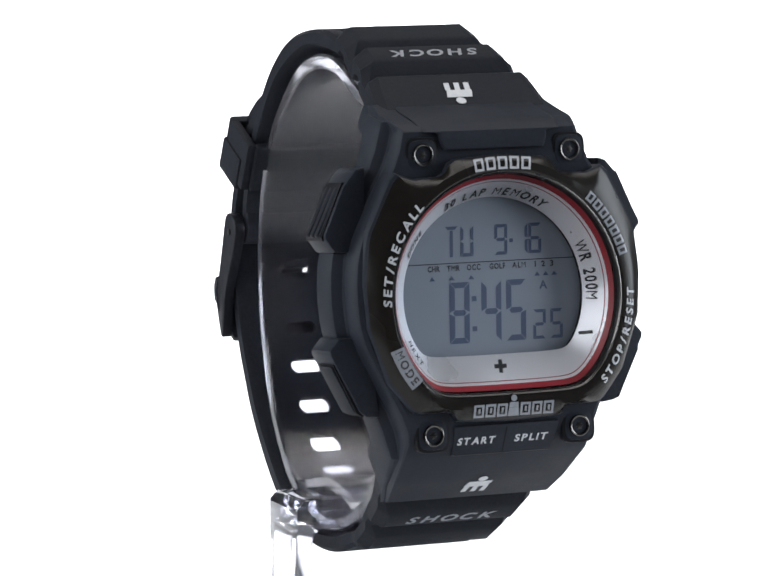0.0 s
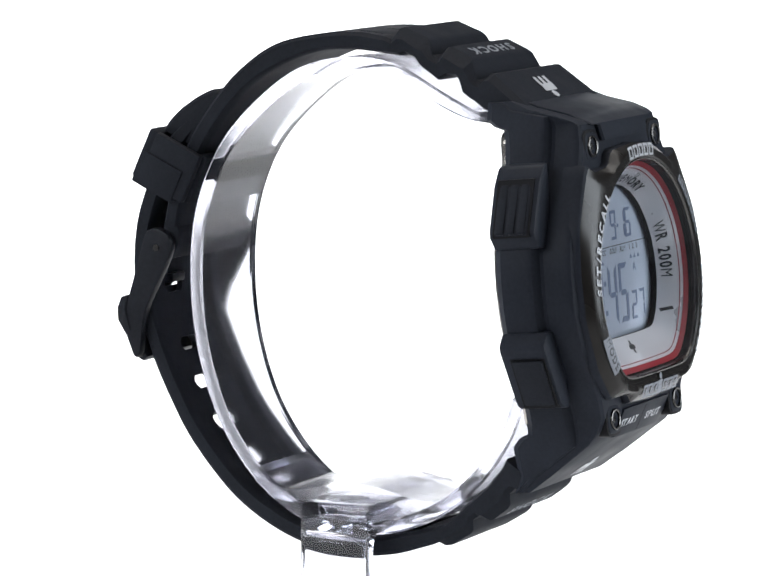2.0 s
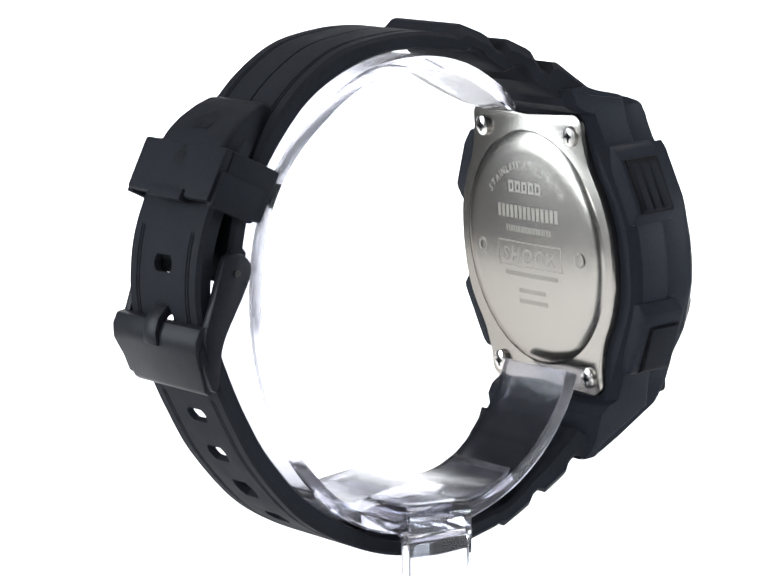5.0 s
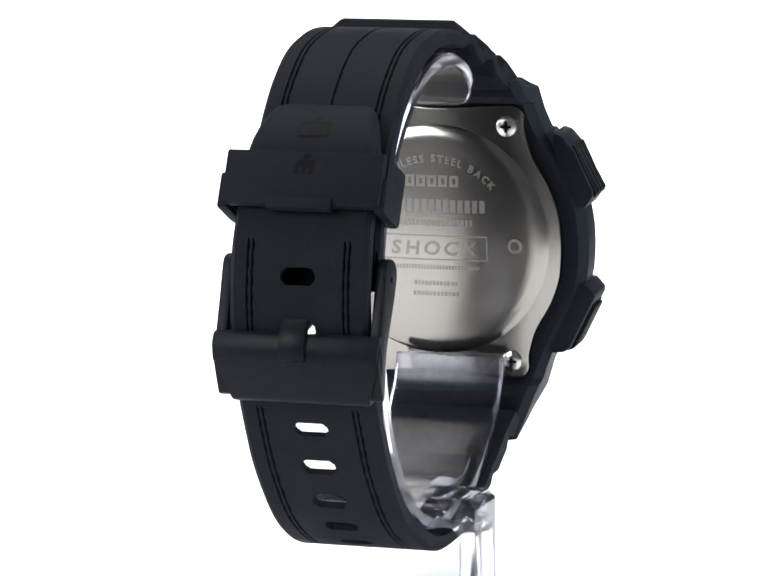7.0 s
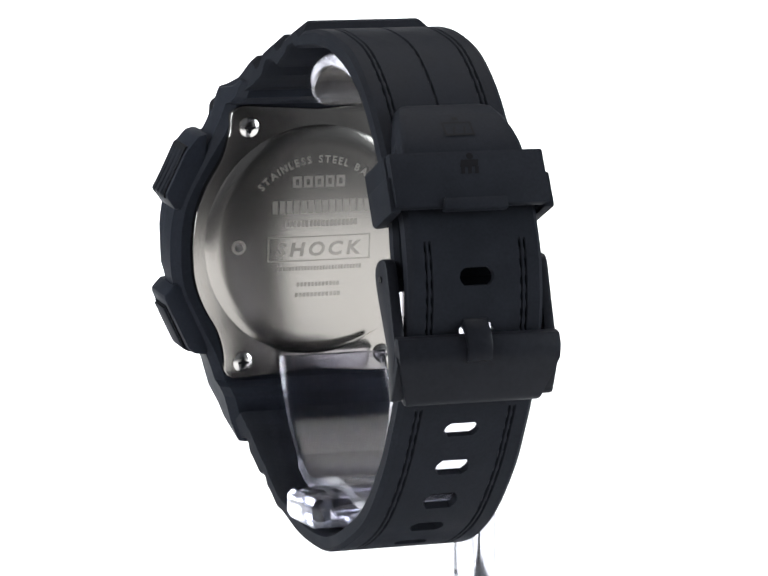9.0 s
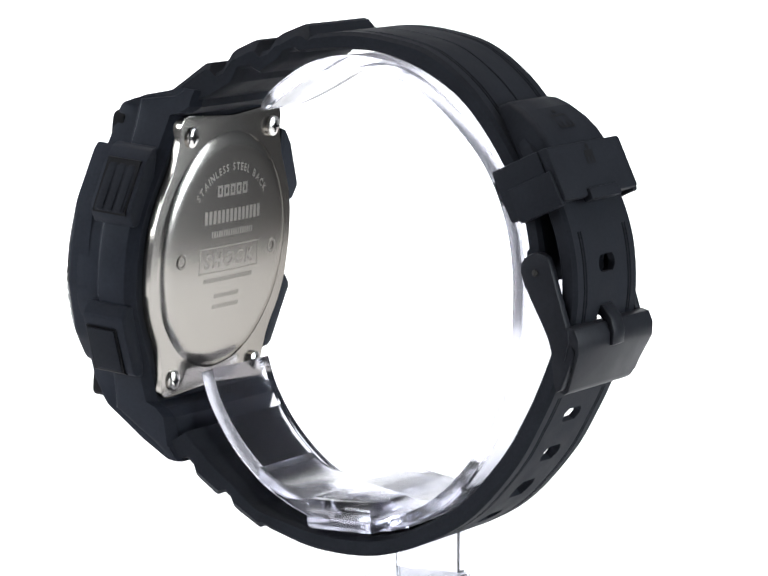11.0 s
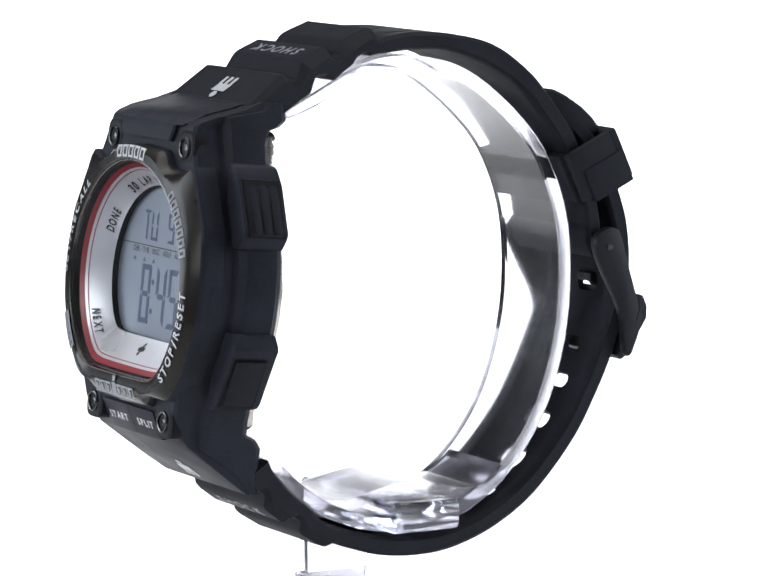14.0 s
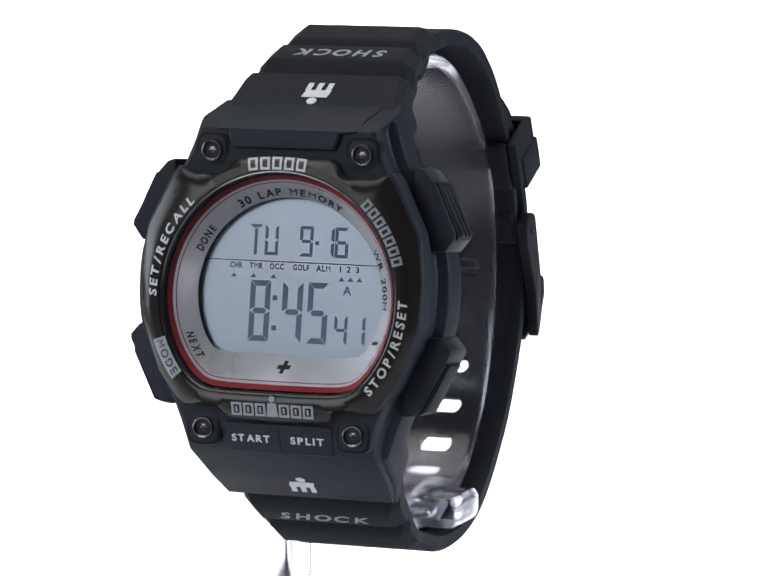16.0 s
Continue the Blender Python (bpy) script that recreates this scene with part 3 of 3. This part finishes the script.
            loft(b, [ring(1.45, -10.4), ring(1.4, -10.9), ring(1.1, -11.1), ring(.5, -11.15), ring(.4, -10.9)], caps=True)
            s = part("back_screw", b, SCREW, watch, "small steel cross-head screw", smooth=35)
            # Slots are proud black bars that paint the shade inside them.
            for k in (0, 1):
                b = bmesh.new()
                h, t = (0.8, 0.16) if k else (0.16, 0.8)
                prism(b, [(u - h, v - t), (u + h, v - t), (u + h, v + t), (u - h, v + t)], -11.18, -11.0, uvw)
                part("slot_shade", b, RECESS_SHADE, s, smooth=0)


case_back()


# --- strap: bands with grooves, steps and slots ---
def band(name, stations, grooves, slots, label, hollow=lambda k: 0.0):
    """stations: (outer y, outer z, inner y, inner z, half width, shoulder). slots: (first station, last station, half length)."""
    lines = [-6.95, -6.75, -6.55, -6.3, -6.1, -5.9, -2.35, -1.95, -0.22, -0.1, 0.1, 0.22, 1.95, 2.35, 5.9, 6.1, 6.3, 6.55, 6.75, 6.95]
    cols = [-1.0, -0.93] + [None] * len(lines) + [0.93, 1.0]
    groove_cols = {3: 0.4, 6: 0.4, 17: 0.4, 20: 0.4}
    if not slots:
        groove_cols.update({11: 0.35, 12: 0.35})
    n, m = len(cols), len(stations)
    outer, inner = [], []
    for k, (oy, oz, iy, iz, h, sh) in enumerate(stations):
        d = Vector((0, oy - iy, oz - iz))
        thick = d.length
        d.normalize()
        depth = grooves(k)
        for j in range(n):
            if cols[j] is None:
                x = lines[j - 2] * min(1.0, (h - sh) / 8.4)
                drop = groove_cols.get(j, 0) * depth
            else:
                edge = abs(cols[j]) == 1.0
                x = math.copysign(h if edge else h - 0.6 - sh, cols[j])
                drop = (0.5 + sh * 0.8) if edge else 0.0
            for a, e in slots:
                # the slot's ends are rounded
                if k in (a, e) and j in (8, 9, 14, 15):
                    x = math.copysign(1.62 if j in (8, 15) else 1.25, x)
                elif k in (a + 1, e - 1) and j in (8, 15):
                    x = math.copysign(2.2, x)
            outer.append(Vector((x + sway(oy), oy, oz)) - d * min(drop, thick * 0.6))
            xi = x if cols[j] is None else math.copysign(h - (0.0 if abs(cols[j]) == 1.0 else 0.6), cols[j])
            inner.append(Vector((xi + sway(oy), iy, iz)) + d * (0.35 if cols[j] is not None and abs(cols[j]) == 1.0 else hollow(k) if 6 <= j <= 17 else 0))
    bm = bmesh.new()
    vo = [bm.verts.new(v) for v in outer]
    vi = [bm.verts.new(v) for v in inner]
    hole = set()
    for a, b in slots:
        for k in range(a, b):
            for j in range(8, 15):
                hole.add((k, j))
    at = lambda g, k, j: g[k * n + j]
    for k in range(m - 1):
        for j in range(n - 1):
            if (k, j) in hole:
                for dk, dj, p, q in ((-1, 0, (k, j), (k, j + 1)), (1, 0, (k + 1, j), (k + 1, j + 1)), (0, -1, (k, j), (k + 1, j)), (0, 1, (k, j + 1), (k + 1, j + 1))):
                    if (k + dk, j + dj) not in hole:
                        bm.faces.new([at(vo, *p), at(vo, *q), at(vi, *q), at(vi, *p)])
                continue
            bm.faces.new([at(vo, k, j), at(vo, k, j + 1), at(vo, k + 1, j + 1), at(vo, k + 1, j)])
            bm.faces.new([at(vi, k, j), at(vi, k, j + 1), at(vi, k + 1, j + 1), at(vi, k + 1, j)])
        for j in (0, n - 1):
            bm.faces.new([at(vo, k, j), at(vo, k + 1, j), at(vi, k + 1, j), at(vi, k, j)])
    for k in (0, m - 1):
        for j in range(n - 1):
            bm.faces.new([at(vo, k, j), at(vo, k, j + 1), at(vi, k, j + 1), at(vi, k, j)])
    return part(name, bm, RUBBER, watch, label, smooth=32)


def sway(y):
    """The strap runs a little to one side towards the buckle."""
    return 0.15 + 0.12 * min(1.0, max(0.0, y / 28.0))


def along(points, step=1.0):
    """Evenly spaced stations on a smooth line of stations."""
    fine = smooth_line(points, 24)
    out, run = [fine[0]], 0.0
    for a, b in zip(fine, fine[1:]):
        run += math.hypot(b[0] - a[0], b[1] - a[1])
        if run >= step:
            out.append(b)
            run = 0.0
    out[-1] = fine[-1]
    return out


UP_STEPS = [(-27.4, 25.3, -21.6, 24.9, 12.0, 0.3), (-21.1, 30.0, -19.3, 25.9, 11.2, 0.5), (-20.5, 30.0, -18.6, 26.4, 11.1, 0.6), (-19.6, 28.7, -17.6, 26.9, 11.0, 0.2), (-18.6, 29.2, -16.7, 27.5, 10.9, 0.2),
            (-17.5, 31.5, -16.0, 29.2, 10.7, 0.8), (-17.1, 31.95, -15.6, 29.5, 10.6, 1.2), (-14.2, 33.25, -14.2, 29.6, 10.4, 1.2), (-13.7, 33.1, -13.6, 29.2, 10.3, 1.0), (-12.9, 31.7, -12.9, 28.9, 10.2, 0.2), (-11.8, 32.1, -11.4, 29.9, 10.1, 0.2),
            (-11.0, 33.7, -10.1, 30.7, 10.0, 0.9), (-10.5, 34.2, -9.4, 31.7, 9.9, 1.3), (-7.2, 35.5, -8.0, 32.2, 9.7, 1.3), (-6.6, 35.3, -7.2, 31.8, 9.7, 1.0), (-5.8, 33.9, -6.2, 32.0, 9.6, 0.0)]
UP_REST = along([(-4.8, 34.3, -5.0, 32.1, 9.6, 0), (-0.3, 34.75, -0.1, 32.4, 9.2, 0), (5.2, 34.35, 5.0, 32.1, 9.35, 0), (11.8, 32.7, 11.0, 30.0, 9.2, 0), (17.3, 29.0, 16.2, 26.7, 9.2, 0), (21.3, 24.6, 19.8, 22.7, 9.2, 0), (24.7, 19.6, 22.8, 18.2, 9.2, 0), (27.4, 13.6, 25.3, 12.9, 9.1, 0), (28.6, 8.8, 26.4, 8.6, 9.2, 0), (28.9, 5.0, 26.8, 4.6, 9.0, 0)], 1.1)
upper_band = band("upper_strap", UP_STEPS + UP_REST, lambda k: (0.55 + 0.75 * (k % 2)) if len(UP_STEPS) + 1 < k < len(UP_STEPS) + 33 else 0.0, [], "black resin strap half with stepped ribs at the case")

LOW_STEPS = [(-28.2, -22.6, -23.6, -19.6, 11.8, 0.2), (-26.4, -23.9, -22.8, -20.9, 11.3, 0.4), (-25.8, -24.0, -22.3, -21.5, 11.2, 0.5), (-24.4, -23.5, -21.8, -22.0, 11.0, 0.2), (-23.5, -24.4, -21.2, -22.6, 10.9, 0.2), (-23.4, -25.8, -20.9, -23.1, 10.8, 0.6), (-22.9, -26.5, -20.5, -23.5, 10.7, 0.9),
             (-20.7, -28.2, -18.6, -25.2, 10.5, 0.9), (-20.2, -28.3, -18.0, -25.7, 10.4, 0.6), (-18.9, -27.7, -17.3, -26.2, 10.3, 0.1), (-18.0, -28.4, -16.6, -26.9, 10.3, 0.1), (-17.8, -29.8, -16.1, -27.4, 10.2, 0.6), (-17.3, -30.4, -15.6, -27.9, 10.1, 0.9), (-14.4, -32.2, -14.0, -29.2, 10.0, 0.9), (-13.8, -32.3, -13.4, -29.5, 10.0, 0.6), (-12.9, -31.8, -12.4, -29.9, 9.9, 0.0)]
LOW_REST = along([(-11.9, -32.3, -11.4, -30.2, 9.8, 0), (-6.0, -34.1, -5.7, -31.7, 9.7, 0), (0, -34.7, 0, -32.3, 9.6, 0), (5.6, -34.15, 5.4, -31.8, 9.6, 0), (12.0, -31.9, 11.2, -29.6, 9.6, 0), (18.5, -27.9, 17.1, -25.9, 9.25, 0), (24.6, -21.2, 22.8, -19.6, 9.25, 0), (28.2, -15.2, 26.1, -14.1, 9.25, 0), (30.7, -10.0, 28.4, -9.2, 9.25, 0), (32.5, -4.8, 30.2, -4.3, 9.15, 0),
                  (33.4, 0, 31.1, 0.2, 9.15, 0), (33.5, 4.0, 31.2, 3.9, 9.15, 0), (32.9, 8.6, 30.6, 8.1, 9.15, 0), (31.4, 13.2, 29.2, 12.3, 9.05, 0), (28.9, 18.3, 26.9, 17.1, 9.2, 0), (26.4, 21.7, 24.6, 20.4, 8.2, 0), (24.4, 23.2, 23.4, 22.4, 7.0, 0.2)], 0.42)


def nearest(y, z):
    return len(LOW_STEPS) + min(range(len(LOW_REST)), key=lambda k: math.hypot(LOW_REST[k][0] - y, LOW_REST[k][1] - z))


SLOTS = [(33.3, 5.6), (33.2, -1.2), (30.8, -9.4), (28.1, -14.4), (24.9, -19.9), (20.8, -25.0), (15.8, -29.2), (10.0, -32.4)]
slot_spans = [(nearest(y, z) - 2, nearest(y, z) + 2) for y, z in SLOTS]
A0, A1, A2, A3 = nearest(22, -24.5), nearest(29, -13), nearest(33.0, -2.0), nearest(32.5, 10)
lower_band = band("lower_strap", LOW_STEPS + LOW_REST, lambda k: (0.6 + 0.7 * (k // 2 % 2)) if A0 - 40 < k < A1 + 3 or A2 < k < A3 else 0.0, slot_spans, "black resin strap half with long buckle slots", lambda k: 1.45 if A0 - 60 < k < A3 else 0.0)


# words and marks on the strap
def on_slope(p0, p1, turned=False, up=0.06, middle=0.5):
    """A flat face of the strap between two (y, z) edges, p0 nearer the case; gives a text placer."""
    a, b = Vector((0.15, *p0)), Vector((0.15, *p1))
    along_v = (a - b).normalized()
    out = along_v.cross(Vector((1, 0, 0)))
    mid = a.lerp(b, middle)
    if out.dot(mid) < 0:
        out = -out
    def place(x, y):
        # heads of the letters point to the case
        s = -1 if turned else 1
        return mid + Vector((s * x, 0, 0)) + along_v * y + out * up
    return place


b = bmesh.new()
pl = on_slope((-17.1, 31.95), (-14.2, 33.25), True)
line_of_text(b, "SHOCK", 2.3, lambda x, y: pl(x, (y - 0.45)), 0.2, 0.25, 1.6, length=12.6)
part("shock_print", b, PRINT_GREY, upper_band, "grey word SHOCK", smooth=0)
b = bmesh.new()
pl2 = on_slope((-22.9, -26.5), (-20.7, -28.2))
line_of_text(b, "SHOCK", 2.3, lambda x, y: pl2(x, (y - 0.8)), 0.2, 0.25, 1.6, length=12.6)
part("shock_print", b, PRINT_GREY, lower_band, "grey word SHOCK", smooth=0)


def figure_mark(b, place, s=1.0):
    """A plain silver block with three feet and a dot."""
    for p in ([(-1.5, 0.2), (1.3, 0.2), (1.6, 1.3), (-1.2, 1.3)], [(-1.5, -.9), (-.9, -.9), (-.75, .25), (-1.35, .25)], [(-.4, -.9), (.2, -.9), (.35, .25), (-.25, .25)], [(.7, -.9), (1.3, -.9), (1.45, .25), (.85, .25)]):
        add_faces(b, [place(x * s, y * s) for x, y in p], [[0, 1, 2, 3]])
    add_faces(b, [place((.25 + .55 * math.cos(a)) * s, (1.85 + .5 * math.sin(a)) * s) for a in np.linspace(0, 2 * math.pi, 13)[:-1]], [list(range(12))])


b = bmesh.new()
pl3 = on_slope((-27.4, 25.3), (-21.1, 30.0), True, 0.12, 0.6)
figure_mark(b, lambda x, y: pl3(x, y - .3), 1.25)
part("silver_mark", b, PRINT_WHITE, upper_band, "small silver figure", smooth=0)
b = bmesh.new()
pl4 = on_slope(tuple(uvw(0, -20.8, -2.0))[1:], tuple(uvw(0, -26.6, -11.2))[1:], False, 0.15, 0.72)
figure_mark(b, lambda x, y: pl4(x, y - .3), 1.2)
part("silver_mark", b, PRINT_WHITE, body, "small silver figure", smooth=0)


# --- buckle ---
def buckle():
    ob = None
    bm = bmesh.new()
    bar = [(33.1, -1.6), (34.3, -1.9), (34.9, -3.4), (34.85, -5.2), (32.6, -10.4), (31.9, -10.9), (31.1, -10.2), (32.7, -6.2), (33.3, -3.6)]
    prism(bm, bar, -10.8, 11.4, yz)
    for v in bm.verts:
        # the bar narrows towards its foot
        k = min(1.0, max(0.0, (-4.6 - v.co.z) / 6.0))
        v.co.x = 0.15 + (v.co.x - 0.15) * (1 - 0.17 * k ** 1.5)
    ob = part("buckle", bm, BUCKLE, watch, "black coated metal pin buckle", bevel=0.35, smooth=35)
    arm = smooth_line([(33.2, -2.0), (31.9, 2.2), (30.9, 5.6), (30.2, 7.2), (28.7, 7.6), (27.0, 6.8), (26.5, 5.0), (27.9, 1.6), (29.9, -2.2), (30.9, -5.0), (31.4, -9.4), (32.4, -9.9), (34.3, -5.0)], 2)
    for x0 in (-10.7, 9.9):
        b = bmesh.new()
        prism(b, [tuple(p) for p in arm], x0, x0 + 1.5, yz)
        part("arm", b, BUCKLE, ob, bevel=0.3)
    for x0, x1 in ((-10.9, -10.6), (11.3, 11.55)):
        b = bmesh.new()
        prism(b, [(28.7 + .45 * math.cos(t), 5.0 + .45 * math.sin(t)) for t in np.linspace(0, 2 * math.pi, 17)[:-1]], x0, x1, yz)
        part("pivot_pin", b, SCREW_DARK, ob, "steel pivot pin")
    b = bmesh.new()
    prism(b, [(31.6, 0.3), (33.6, 0.2), (35.0, -1.5), (35.45, -3.2), (35.3, -5.0), (34.6, -5.2), (34.4, -2.6), (33.2, -1.2), (31.6, -0.9)], -1.2, 2.2, yz)
    part("prong", b, BUCKLE, ob, "black buckle prong", bevel=0.3)
    b = bmesh.new()
    prism(b, [(26.2, 7.4), (27.6, 9.0), (28.6, 8.4), (28.6, 3.2), (27.4, 3.4), (26.3, 5.2)], -8.9, 9.2, yz)
    part("hinge_sleeve", b, RUBBER, ob, bevel=0.4)


buckle()


# --- keeper loop, a ring round both strap halves ---
def keeper():
    c = Vector((27.05, 17.2))
    along_s = Vector((0.42, -0.907)).normalized()
    out = Vector((0.907, 0.42)).normalized()
    P = lambda s, o: tuple(c + along_s * s + out * o)
    def slab(bm, s0, s1, o0, o1, x0, x1):
        prism(bm, [P(s0, o0), P(s1, o0), P(s1, o1), P(s0, o1)], x0, x1, yz)
    bm = bmesh.new()
    slab(bm, -2.4, 4.9, 2.6, 4.2, -10.2, 10.9)
    ob = part("keeper_loop", bm, RUBBER, watch, "black resin strap keeper loop", bevel=0.5)
    for x0, x1 in ((-10.5, -9.1), (9.75, 11.2)):
        b = bmesh.new()
        slab(b, -2.4, 4.7, -4.4, 2.9, x0, x1)
        part("loop_side", b, RUBBER, ob, bevel=0.45)
        b = bmesh.new()
        slab(b, 0.6, 5.3, -3.0, 3.6, x0 - 0.3 if x0 < 0 else x0 + 0.3, x1 - 0.3 if x0 < 0 else x1 + 0.3)
        part("side_rib", b, RUBBER, ob, bevel=0.3)
    b = bmesh.new()
    slab(b, -2.4, 4.6, -5.0, -3.6, -9.3, 9.7)
    part("loop_back", b, RUBBER, ob, bevel=0.4)
    b = bmesh.new()
    slab(b, 3.9, 5.5, 3.2, 4.6, -4.1, 4.6)
    part("raised_lip", b, RUBBER, ob, bevel=0.3)
    # Flat black faces paint the shade of a moulded figure.
    b = bmesh.new()
    top = lambda x, y: Vector((-x + .25, *P(-y, 4.24)))
    figure_mark(b, top, 0.85)
    part("moulded_figure_shade", b, RECESS_SHADE, ob, smooth=0)
    # the strap's thick end beyond the loop
    b = bmesh.new()
    end = [(-2.3, -1.1, 3.5, 8.3), (-4.0, -1.3, 3.2, 8.1), (-6.0, -1.6, 2.5, 7.7), (-8.2, -2.0, 1.3, 7.1), (-9.8, -2.5, 0.1, 6.4), (-10.4, -2.8, -0.9, 5.6)]
    loft(b, [[(0.25 - h, *P(s, lo)), (0.25 + h, *P(s, lo)), (0.25 + h, *P(s, hi - 0.5)), (0.25 + h - 0.7, *P(s, hi)), (0.25 - h + 0.7, *P(s, hi)), (0.25 - h, *P(s, hi - 0.5))] for s, lo, hi, h in end])
    tip = part("strap_tip", b, RUBBER, watch, "thick rounded end of the strap", bevel=0.25)
    # The tip's moulded outline is flat too, its shade painted black.
    b = bmesh.new()
    tip_top = lambda x, y: Vector((0.25 - x, *P(-5.7 - y, 2.66 - 0.48 * y)))
    for p in ([(-2, -.9), (2, -.9), (2, -.65), (-2, -.65)], [(-2, 1.0), (2, 1.0), (2, 1.25), (-2, 1.25)], [(-2, -.65), (-1.75, -.65), (-1.75, 1.0), (-2, 1.0)], [(1.75, -.65), (2, -.65), (2, 1.0), (1.75, 1.0)],
              [(-.9, -.65), (-.65, -.65), (-.3, .5), (-.55, .5)], [(.5, -.65), (.75, -.65), (1.1, .5), (.85, .5)], [(-.3, 1.6), (.5, 1.6), (.5, 2.0), (-.3, 2.0)]):
        add_faces(b, [tip_top(x, y) for x, y in p], [[0, 1, 2, 3]])
    part("moulded_line_shade", b, RECESS_SHADE, tip, smooth=0)


keeper()

# ---------------- the clear stand ----------------
stand = new("display_stand")
tagged(stand, "clear acrylic watch stand with a C-shaped ring on one leg", "stand")


def stand_parts():
    outer = smooth_line([(-25.3, -12.6), (-23.6, -17.2), (-20.0, -22.6), (-14.5, -27.6), (-7.5, -30.9), (0, -31.9), (8, -30.6), (15.0, -26.0), (20.8, -18.3), (24.1, -9), (25.2, 0.5), (24.3, 10), (20.8, 18.5), (15, 25.0), (8, 29.8), (0, 31.5), (-7, 30.5), (-13, 27.3), (-18.2, 23.8)], 5)
    rings = []
    for k, p in enumerate(outer):
        q0, q1 = outer[max(0, k - 1)], outer[min(len(outer) - 1, k + 1)]
        t = (q1 - q0) / np.linalg.norm(q1 - q0)
        nrm = np.array([-t[1], t[0]])
        if nrm @ p > 0:
            nrm = -nrm
        left = max(0.0, 1 - (len(outer) - 1 - k) / 9.0)
        th = 1.9 * math.sqrt(max(0.05, 1 - (left * 0.95) ** 4))
        slim = 7.4 * (1 - math.sqrt(max(0.0, 1 - (left * 0.93) ** 2)))
        i = p + nrm * th
        o2, i2 = p - (p - i) * 0.16, i + (p - i) * 0.16
        mid = -1.1 + 0.034 * p[0]
        half = 7.7 - slim
        rings.append([(mid + a, *e) for a, e in ((-half, o2), (-half, i2), (0.3 - half, i), (half - 0.3, i), (half, i2), (half, o2), (half - 0.3, p), (0.3 - half, p))])
    bm = bmesh.new()
    loft(bm, rings)
    ob = part("ring", bm, ACRYLIC_THIN, stand, smooth=40)
    # wavy saddle inside the foot of the ring
    top = smooth_line([(15.4, -24.6), (12.6, -26.4), (9.2, -26.9), (4.5, -25.9), (0, -25.3), (-4.5, -25.9), (-9.2, -26.9), (-12.6, -26.4), (-15.6, -24.8)], 4)
    bm = bmesh.new()
    loft(bm, [[(-7.6, y, z), (6.4, y, z), (6.4, y, z - 1.6), (-7.6, y, z - 1.6)] for y, z in top])
    part("saddle", bm, ACRYLIC_MILKY, stand, "cloudy wavy saddle", smooth=40)
    bm = bmesh.new()
    side = [(-14.5, -41.2), (-12.2, -41.2), (-12.1, -32.2), (-11.2, -31.15), (11.6, -31.15), (12.0, -30.2), (12.0, -28.0), (11.4, -27.1), (-13.4, -27.1), (-14.5, -28.2)]
    prism(bm, side, -4.9, 4.9, lambda a, b, c: (a, c, b))
    part("leg", bm, ACRYLIC, stand, bevel=0.45)
    bm = bmesh.new()
    pts = []
    for cx_, cy_, a0 in ((10.2, 4.8, 0), (-13.6, 4.8, 90), (-13.6, -4.8, 180), (10.2, -4.8, 270)):
        pts += [(cx_ + 1.2 * math.cos(radians(a0 + s)), cy_ + 1.2 * math.sin(radians(a0 + s))) for s in (0, 22, 45, 67, 90)]
    prism(bm, pts, -43.0, -40.4, lambda a, b, c: (a, b, c))
    part("foot", bm, ACRYLIC, stand, bevel=0.35)


stand_parts()


# ---------------- what moves ----------------
def motions():
    """Watch and stand turn together, evenly, on the spot; the bars of the seconds come up to the display's face or sink into it."""
    rows = []
    for k in range(33):
        t = k * 0.5
        rows.append((t, pose(0, 0, BASE * MM, 0, 0, 23.63 + 19.737 * t)))
    walk(watch, rows)
    walk(stand, rows)
    up, down = pose(0, 0, 0), pose(0, 0.0003, 0)
    for (place, s), bar in seconds_bars.items():
        keys, was = [], None
        for n in range(25, 42):
            shown = s in SEG[str(n)[0 if place == "tens" else 1]]
            start = n - 25 - 0.55
            if was is None:
                keys.append((0.0, up if shown else down))
            elif shown != was:
                keys += [(start - 0.04, up if was else down), (start + 0.04, up if shown else down)]
            was = shown
        keys.append((16.0, up if was else down))
        walk(bar, keys)


motions()
